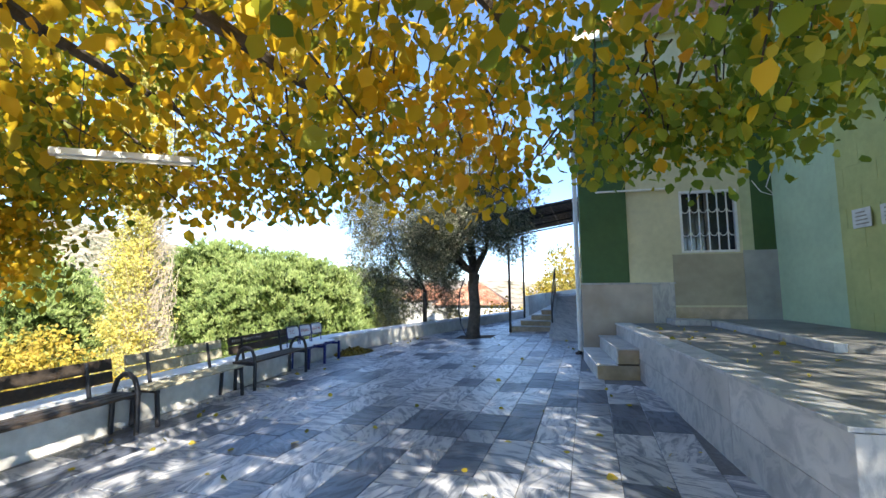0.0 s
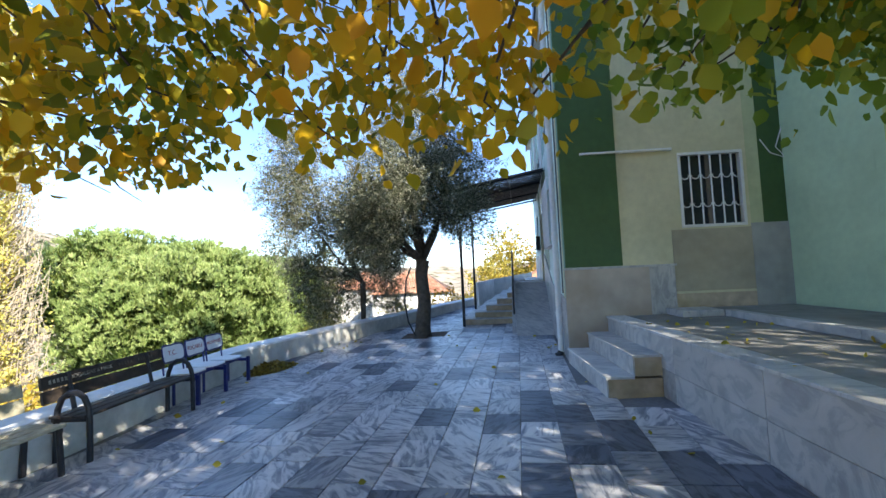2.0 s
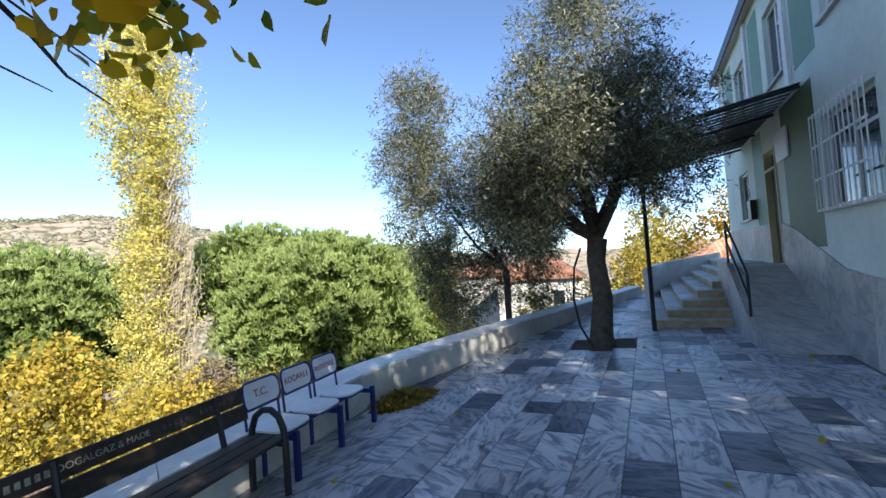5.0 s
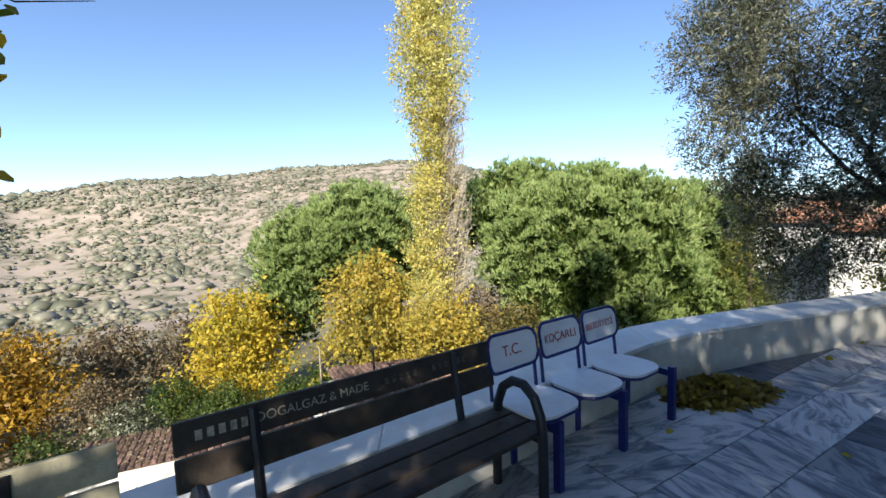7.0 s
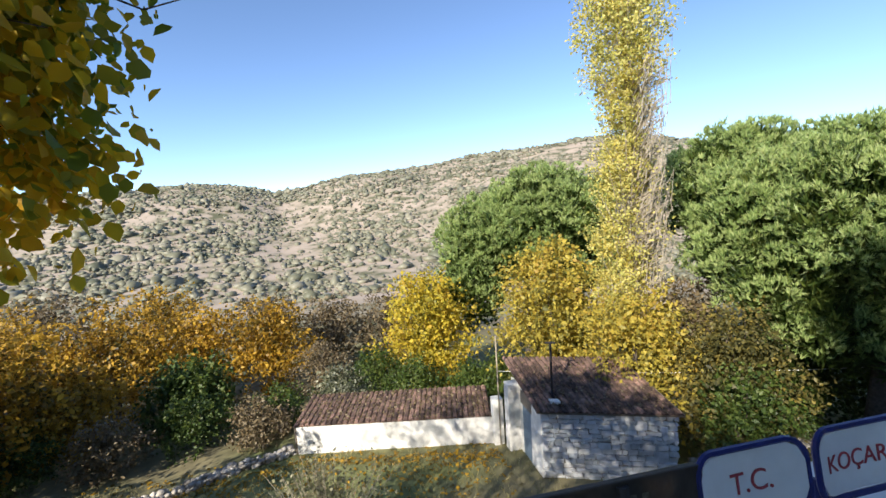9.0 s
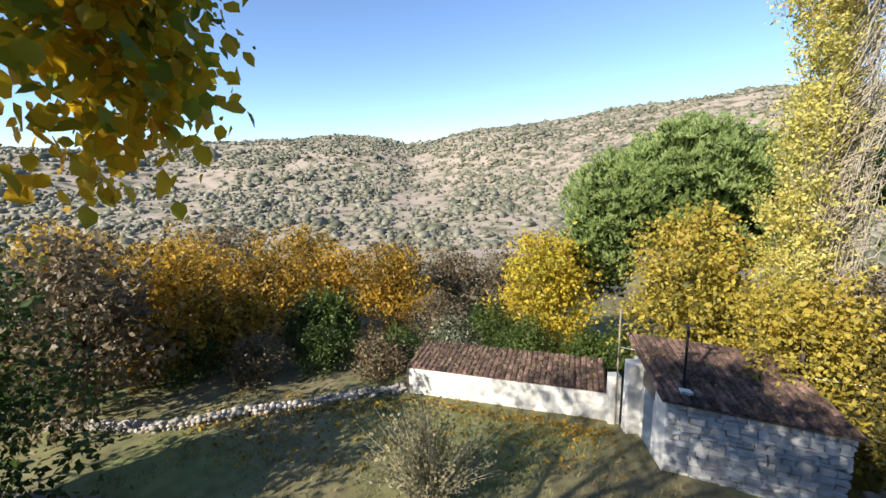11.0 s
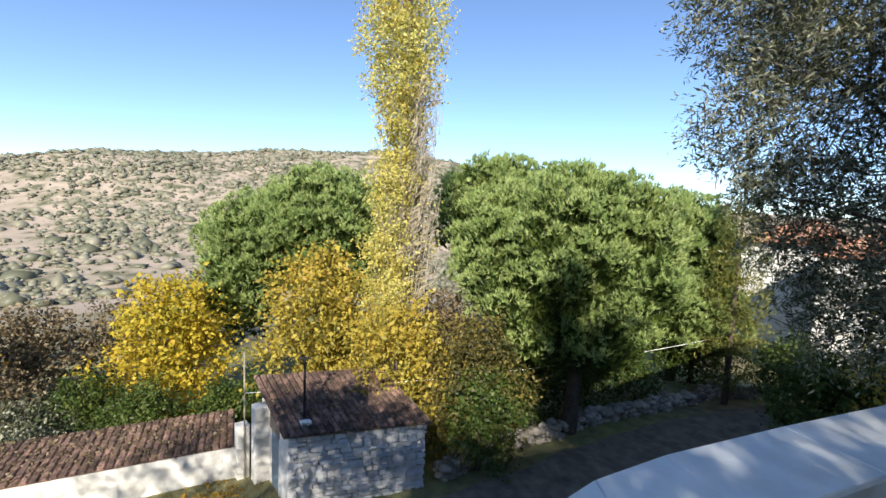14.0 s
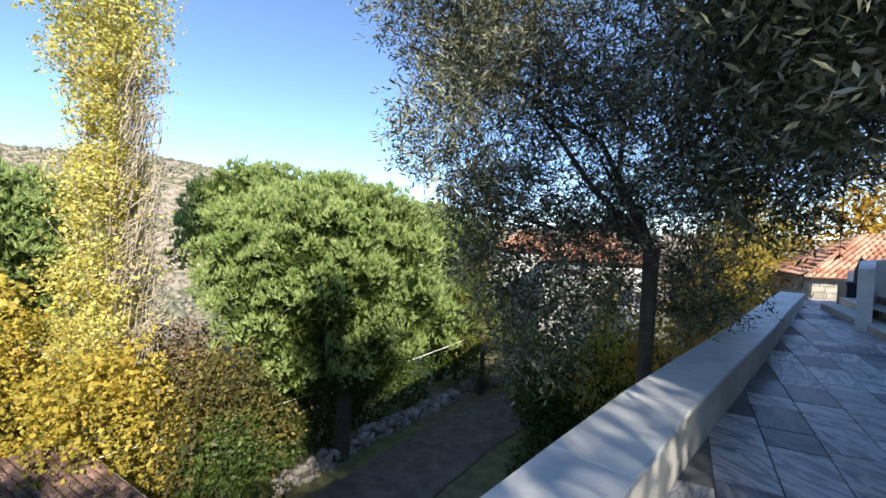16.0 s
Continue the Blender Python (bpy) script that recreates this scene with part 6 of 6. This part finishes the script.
part("pole_head", rod([shed_at(0.55, -0.75, -3.75), shed_at(0.95, -0.75, -3.75)], 0.04, 6), M["dark_metal"], pole)
part("foot_plate", prism([tuple(shed_at(s, o, 0).xy) for s, o in ((0.5, -0.5), (0.85, -0.5), (0.85, -0.25), (0.5, -0.25))], -6.1, -5.9), M["white_dirty"], pole)
post = thing("gate_post", "whitewashed masonry post at the shed's corner", "post", (-21.5, 12.75, gz))
part("post_body", box((-21.75, 12.5, ground_z(-21.5, 12.75) - 0.2), (-21.3, 12.95, -6.9), 0.03), M["white_dirty"], post)
part("pole", rod([(-21.25, 12.75, ground_z(-21.2, 12.8)), (-21.3, 12.75, -4.0)], 0.035, 6), M["bark_pale"], post)
post2 = thing("gate_post", "whitewashed masonry post at the shed's corner", "post", (-20.9, 13.2, gz))
part("post_body", box((-21.1, 12.95, ground_z(-20.9, 13.2) - 0.2), (-20.6, 13.5, -6.0), 0.03), M["white_dirty"], post2)

low_wall = tagged(part("yard_wall", prism([(-23.5, 3.8), (-21.55, 12.5), (-21.95, 12.6), (-23.9, 3.9)], -10.0, -7.8), M["white_dirty"]), "whitewashed yard wall below an old tiled roof", "wall", kind="structure")
lr = thing("low_tiled_roof", "low mossy clay tile roof behind the yard wall", "roof", (-23.5, 8.5, -7.5), kind="structure")
bm = bmesh.new()
A, B = Vector((-23.6, 3.7, 0)), Vector((-21.65, 12.5, 0))
ad = (B - A).normalized()
an = Vector((-ad.y, ad.x, 0))
for i in range(36):
    for j in range(7):
        p0 = A + ad * (i * 0.25)
        vs = []
        for o, zz in ((j * 0.4, -7.75 + j * 0.02), (j * 0.4 + 0.46, -7.72 + j * 0.02 + 0.02)):
            for a, b in ((0, 0), (0.06, 0.055), (0.18, 0.055), (0.24, 0)):
                q = p0 + ad * a + an * (o - 0.1)
                vs.append(bm.verts.new((q.x, q.y, zz + b + random.uniform(0, 0.015))))
        for a in range(3):
            bm.faces.new((vs[a], vs[a + 1], vs[a + 5], vs[a + 4]))
        bm.faces.new(vs[:4])
part("roof_tiles", bm, M["roof_old"], lr)["kind"] = "stuff"
q = [A - an * 0.05, B - an * 0.05, B + an * 2.9, A + an * 2.9]
part("roof_deck", prism([tuple(p.xy) for p in q], -10.2, lambda x, y: -7.78 + 0.05 * (Vector((x, y, 0)) - A).dot(an)), M["door"], lr)

n = 2600
la, lo = rng.uniform(0, 8.9, n), rng.uniform(0, 2.8, n)
lp = np.array([(*(A + ad * a + an * o).xy, -7.69 + 0.05 * o + random.uniform(-0.02, 0.02)) for a, o in zip(la, lo)])
v, t = leaves(lp, rng.normal(size=(n, 3)) * (1, 1, 0.3), 0.11, BROAD)
tagged(np_mesh("roof_litter", v, t, M["leaf_dry"]), "dry leaves littering the low tiled roof", "leaves", kind="stuff")


def rubble_wall(name, pts, height, width, label, material="rubble", size=0.3):
    w = thing(name, label, "wall", (*pts[0], ground_z(*pts[0])), kind="structure")
    vs_all, ts_all = [], []
    count = 0
    for (a, b) in zip(pts, pts[1:]):
        ln = math.dist(a, b)
        d = Vector((b[0] - a[0], b[1] - a[1], 0)) / ln
        nrm = Vector((-d.y, d.x, 0))
        s = 0.0
        while s < ln:
            for lay in range(max(1, int(height / (size * 0.6)))):
                for o in (-width / 3, width / 3):
                    x, y = a[0] + d.x * s + nrm.x * o + random.uniform(-0.06, 0.06), a[1] + d.y * s + nrm.y * o + random.uniform(-0.06, 0.06)
                    r = size * random.uniform(0.4, 0.8)
                    z = ground_z(x, y) + lay * size * 0.6 + r * 0.3
                    pv = tv[:] * rng.uniform(0.7, 1.4, (1, 3)) * (1 + 0.18 * rng.normal(size=(len(tv), 1)).clip(-1.2, 1.2)) * np.array((r, r, r * 0.65)) + (x, y, z)
                    vs_all.append(pv)
                    ts_all.append(tt + count)
                    count += len(tv)
            s += size * random.uniform(0.75, 1.1)
    ob = np_mesh("stones", np.concatenate(vs_all), np.concatenate(ts_all), M[material], w)
    ob["kind"] = "stuff"
    return w


tmp = bmesh.new()
bmesh.ops.create_icosphere(tmp, subdivisions=1, radius=1)
tv = np.array([v.co[:] for v in tmp.verts])
tt = np.array([[v.index for v in f.verts] for f in tmp.faces])
tmp.free()
rubble_wall("field_wall", [(-23.7, 3.5), (-22.6, 0.6), (-21.6, -1.6), (-20.4, -4.0), (-19.5, -6), (-19.5, -11)], 0.42, 0.5, "low field wall of rough pale stones", "pale_rubble", 0.24)
rubble_wall("road_wall", [(-16.6, 18.8), (-17.0, 22.0), (-15.4, 30.0), (-13.6, 37.5), (-9.0, 42.5), (-6.5, 43.5)], 0.8, 0.6, "dry-stone wall along the shaded track", "rubble", 0.36)
rubble_wall("yard_edge", [(-11.4, 20.2), (-10.6, 22.4)], 0.3, 0.5, "short row of rough stones beside the track", "rubble", 0.34)

track_pts = [(-13.6, -14), (-13.6, 0), (-13.7, 10), (-13.6, 18), (-13.0, 24), (-11.8, 31), (-8.5, 39), (-3, 46)]
tvs, tqs = [], []
for i in range(len(track_pts) - 1):
    a, b = track_pts[i], track_pts[i + 1]
    for k in range(16):
        f = k / 16
        x, y = a[0] + (b[0] - a[0]) * f, a[1] + (b[1] - a[1]) * f
        nx, ny = -(b[1] - a[1]), b[0] - a[0]
        l = math.hypot(nx, ny)
        for j in range(9):
            o = (j - 4) * 0.5
            X, Y = x + nx / l * o, y + ny / l * o
            tvs.append((X, Y, max(ground_z(X, Y), ground_z(X + 0.2, Y), ground_z(X - 0.2, Y)) + 0.05))
for i in range(len(tvs) // 9 - 1):
    for j in range(8):
        tqs.append((i * 9 + j, i * 9 + j + 1, (i + 1) * 9 + j + 1, (i + 1) * 9 + j))
n = 2600
gx, gy = rng.uniform(-23.5, -17.5, n), rng.uniform(-5, 12.5, n)
gx = np.where(rng.uniform(0, 1, n) < 0.45, -22.9 + 0.26 * np.abs(gy - 3.5) * (gy < 3.5) + 0.22 * np.maximum(gy - 3.5, 0) + rng.gamma(1.2, 0.5, n), gx)
gp = np.c_[gx, gy, np.array([ground_z(a, b) for a, b in zip(gx, gy)]) + 0.03]
v, t = leaves(gp, rng.normal(size=(n, 3)) * (1, 1, 0.25), 0.13, BROAD)
tagged(np_mesh("yard_leaves", v, t, M["leaf_orange"]), "fallen leaves along the field wall", "leaves", kind="stuff")
n = 26000
gx, gy = rng.uniform(-23, -10, n), rng.uniform(-6, 14, n)
keep = np.array([noise.noise(Vector((a * 0.5, b * 0.5, 3))) for a, b in zip(gx, gy)]) + rng.uniform(-0.3, 0.3, n) > -0.05
gx, gy = gx[keep], gy[keep]
n = len(gx)
gp = np.c_[gx, gy, np.array([ground_z(a, b) for a, b in zip(gx, gy)]) - 0.02]
v, t = leaves(gp, rng.normal(size=(n, 3)) * 0.45 + (0, 0, 0.9), 0.19, (np.array([(0, -0.06), (0, 0.06), (1, 0)]), np.array([(0, 1, 2)])), fold=0)
tagged(np_mesh("yard_grass", v, t, leaf_mat("dry_grass", [(0.12, 0.13, 0.04), (0.28, 0.25, 0.10), (0.44, 0.37, 0.20)], 0.3, 0.4, 0.4)), "short dry grass of the yard", "grass", kind="stuff")
tagged(np_mesh("road", tvs, tqs, mat("dirt_track", (0.16, 0.13, 0.10), 0.95, scale=2.5, var=0.25, stain=0.25, bump=0.6, bump_scale=8), smooth=True), "worn dirt track with fallen leaves", "road", kind="structure")

cbl = thing("overhead_cable", "thin pale overhead cable sagging across the yard", "cable", (-21.2, 12.8, -4.2))
pa, pb = Vector((-21.3, 12.75, -5.6)), Vector((-12.9, 38.0, -4.9))
part("cable_run", rod([pa.lerp(pb, f) - Vector((0, 0, 2.0 * f * (1 - f))) for f in [i / 16 for i in range(17)]], 0.016, 5), M["white_dirty"], cbl)


# ---- houses beyond the terrace ----
def house(x0, y0, x1, y1, zb, ze, zr, wallm, label, stone=False):
    h = thing("village_house", label, "house", ((x0 + x1) / 2, (y0 + y1) / 2, zb), kind="structure")
    part("wall", prism([(x0, y0), (x1, y0), (x1, y1), (x0, y1)], zb - 1.5, ze), wallm, h)
    if stone:
        for side_y in (True, False):
            z = zb - 0.2
            while z < ze - 0.1:
                hh = random.uniform(0.18, 0.28)
                s = 0.0
                ln = (x1 - x0) if side_y else (y1 - y0)
                while s < ln:
                    w = random.uniform(0.25, 0.55)
                    e = min(s + w, ln)
                    d = random.uniform(0.01, 0.05)
                    zz = min(z + hh, ze) - 0.012
                    bm = box((x0 + s + 0.01, y0 - d, z + 0.01), (x0 + e - 0.01, y0 + 0.02, zz)) if side_y else box((x0 - d, y0 + s + 0.01, z + 0.01), (x0 + 0.02, y0 + e - 0.01, zz))
                    part("stone", bm, M["rubble"], h)
                    s += w
                z += hh
    o = 0.35
    a, b, c, d = (x0 - o, y0 - o), (x1 + o, y0 - o), (x1 + o, y1 + o), (x0 - o, y1 + o)
    my, ins = (y0 + y1) / 2, (y1 - y0) / 2
    r1, r2 = (x0 + ins, my), (x1 - ins * 0.9, my)
    bm = bmesh.new()
    P = lambda p, z: bm.verts.new((p[0], p[1], z))
    va, vb, vc, vd, ra, rb = P(a, ze), P(b, ze), P(c, ze), P(d, ze), P(r1, zr), P(r2, zr)
    for f in ((va, vb, rb, ra), (vc, vd, ra, rb), (vd, va, ra), (vb, vc, rb), (va, vd, vc, vb)):
        bm.faces.new(f)
    rf = part("roof", bm, M["roof_old"], h)
    # rows of tiles on the two faces that look to the school
    bm = bmesh.new()
    rows = 12
    for j in range(rows):
        f0, f1 = j / rows, (j + 1) / rows + 0.02
        for face in (0, 1):
            if face == 0:
                l0, l1 = Vector((*a, ze)).lerp(Vector((*r1, zr)), f0), Vector((*b, ze)).lerp(Vector((*r2, zr)), f0)
                u0, u1 = Vector((*a, ze)).lerp(Vector((*r1, zr)), f1), Vector((*b, ze)).lerp(Vector((*r2, zr)), f1)
            else:
                l0, l1 = Vector((*d, ze)).lerp(Vector((*r1, zr)), f0), Vector((*a, ze)).lerp(Vector((*r1, zr)), f0)
                u0, u1 = Vector((*d, ze)).lerp(Vector((*r1, zr)), f1), Vector((*a, ze)).lerp(Vector((*r1, zr)), f1)
            k = max(2, int((l1 - l0).length / 0.24))
            for i in range(k):
                g0, g1 = i / k, (i + 0.93) / k
                p, q, r, s = l0.lerp(l1, g0), l0.lerp(l1, g1), u0.lerp(u1, g1), u0.lerp(u1, g0)
                up = Vector((0, 0, 0.06))
                vs = [bm.verts.new(v) for v in (p + up * 0.6, p.lerp(q, 0.5) + up * 2.0, q + up * 0.6, r + up * 0.25, s.lerp(r, 0.5) + up * 1.3, s + up * 0.25)]
                bm.faces.new((vs[0], vs[1], vs[4], vs[5]))
                bm.faces.new((vs[1], vs[2], vs[3], vs[4]))
                bm.faces.new((vs[0], vs[1], vs[2]))
    part("tiles", bm, M["roof_tile"], rf)["kind"] = "stuff"
    return h


stone_house = house(2.9, 33.4, 12.0, 38.6, -3.2, 0.2, 2.1, M["rubble"], "stone village house with a hipped clay tile roof", stone=True)
for x in (3.9, 7.5):
    w = part("window", box((x, 33.32, -1.6), (x + 0.8, 33.42, -0.5)), M["glass_dark"], stone_house)
white_house = house(-10.5, 44.0, -3.0, 50.0, -5.5, -0.2, 2.0, M["white_dirty"], "white plastered village house with a red tile roof")
part("window", box((-5.5, 43.95, -2.4), (-4.6, 44.02, -1.2)), M["glass_dark"], white_house)
white_house2 = house(-16.5, 50.0, -9.5, 56.0, -6.0, 0.2, 2.2, M["white_dirty"], "white plastered village house with a pale red roof")

# planter at the end of the paving
pl = thing("planter", "dark metal planter box with a bare stem on the paving", "planter", (0.62, 23.6, fz(0.62, 23.6)))
zf = fz(0.62, 23.6)
part("box_body", box((0.32, 23.35, zf), (0.92, 23.85, zf + 0.62), 0.02), M["dark_metal"], pl)
part("rim", box((0.28, 23.31, zf + 0.62), (0.96, 23.89, zf + 0.68), 0.01), M["dark_metal"], pl)
part("stem", rod([(0.62, 23.6, zf + 0.6), (0.60, 23.6, zf + 0.95), (0.65, 23.58, zf + 1.25)], [0.1, 0.07, 0.03], 7), M["bark"], pl)
blk = thing("white_pier", "white plastered pier behind the planter", "pier", (1.4, 24.3, fz(1.4, 24.3)))
part("pier_body", box((0.75, 24.1, fz(0.75, 24.1) - 0.02), (2.2, 24.55, 0.95), 0.02), M["coping"], blk)

# ---- paving, the pieces last ----
tile_u, tile_dir = 0.40, (Vector((math.sin(WA), math.cos(WA))), Vector((math.cos(WA), -math.sin(WA))))


def inside(x, y):
    if y < -2.5 or y > 25.2:
        return False
    left = lerp_table(y, tuple((q[1], q[0]) for q in INNER))
    if x < left + 0.02:
        return False
    if -2.64 < x < -1.40 and 13.43 < y < 14.62:
        return False
    right = (PX - 0.01) if y < FY else (WO + WD * ((y - WO.y) / WD.y)).x - 0.03
    if 7.72 < y < FY + 0.05:
        right = 0.95
    return x < right


shapes = {}
near_tiles, far_v, far_f = 0, [], []
rnd = random.Random(5)


def tile_verts(w, l, h=0.012, e=0.005):
    a, b = w / 2, l / 2
    low = [(-a, -b, -h), (a, -b, -h), (a, b, -h), (-a, b, -h)]
    mid = [(-a, -b, -0.003), (a, -b, -0.003), (a, b, -0.003), (-a, b, -0.003)]
    top = [(-a + e, -b + e, 0), (a - e, -b + e, 0), (a - e, b - e, 0), (-a + e, b - e, 0)]
    f = [(8, 9, 10, 11)] + [(i, (i + 1) % 4, 4 + (i + 1) % 4, 4 + i) for i in range(4)] + [(4 + i, 4 + (i + 1) % 4, 8 + (i + 1) % 4, 8 + i) for i in range(4)]
    return low + mid + top, f


slope = Matrix.Rotation(0.004, 4, "X") @ Matrix.Rotation(-0.022, 4, "Y")
for col in range(-22, 16):
    v0 = -3.5 + rnd.uniform(0, 0.4)
    while v0 < 25:
        l = rnd.choice((0.40, 0.60, 0.60, 0.80))
        u, vv = col * tile_u, v0 + l / 2
        p = tile_dir[0] * vv + tile_dir[1] * u
        v0 += l
        if not inside(p.x, p.y):
            continue
        m4 = Matrix.Translation((p.x, p.y, fz(p.x, p.y) + rnd.uniform(-0.0015, 0.0015))) @ slope @ Matrix.Rotation(-WA, 4, "Z")
        vs, fs = tile_verts(tile_u - 0.007, l - 0.007)
        if -4.4 < p.x < 1.6 and 2.2 < p.y < 11.4 and near_tiles < 300:
            if l not in shapes:
                me = bpy.data.meshes.new("tile")
                me.from_pydata(vs, [], fs)
                me.materials.append(M["tile"])
                shapes[l] = me
            ob = new("tile", shapes[l])
            ob.parent = terrace
            ob.matrix_basis = m4
            near_tiles += 1
        else:
            k = len(far_v)
            far_v += [tuple(m4 @ Vector(q)) for q in vs]
            far_f += [tuple(k + i for i in f) for f in fs]
me = bpy.data.meshes.new("paving_tiles")
me.from_pydata(far_v, [], far_f)
me.materials.append(M["tiles"])
pt = new("paving_tiles", me)
pt.parent = terrace
tagged(pt, kind="stuff")
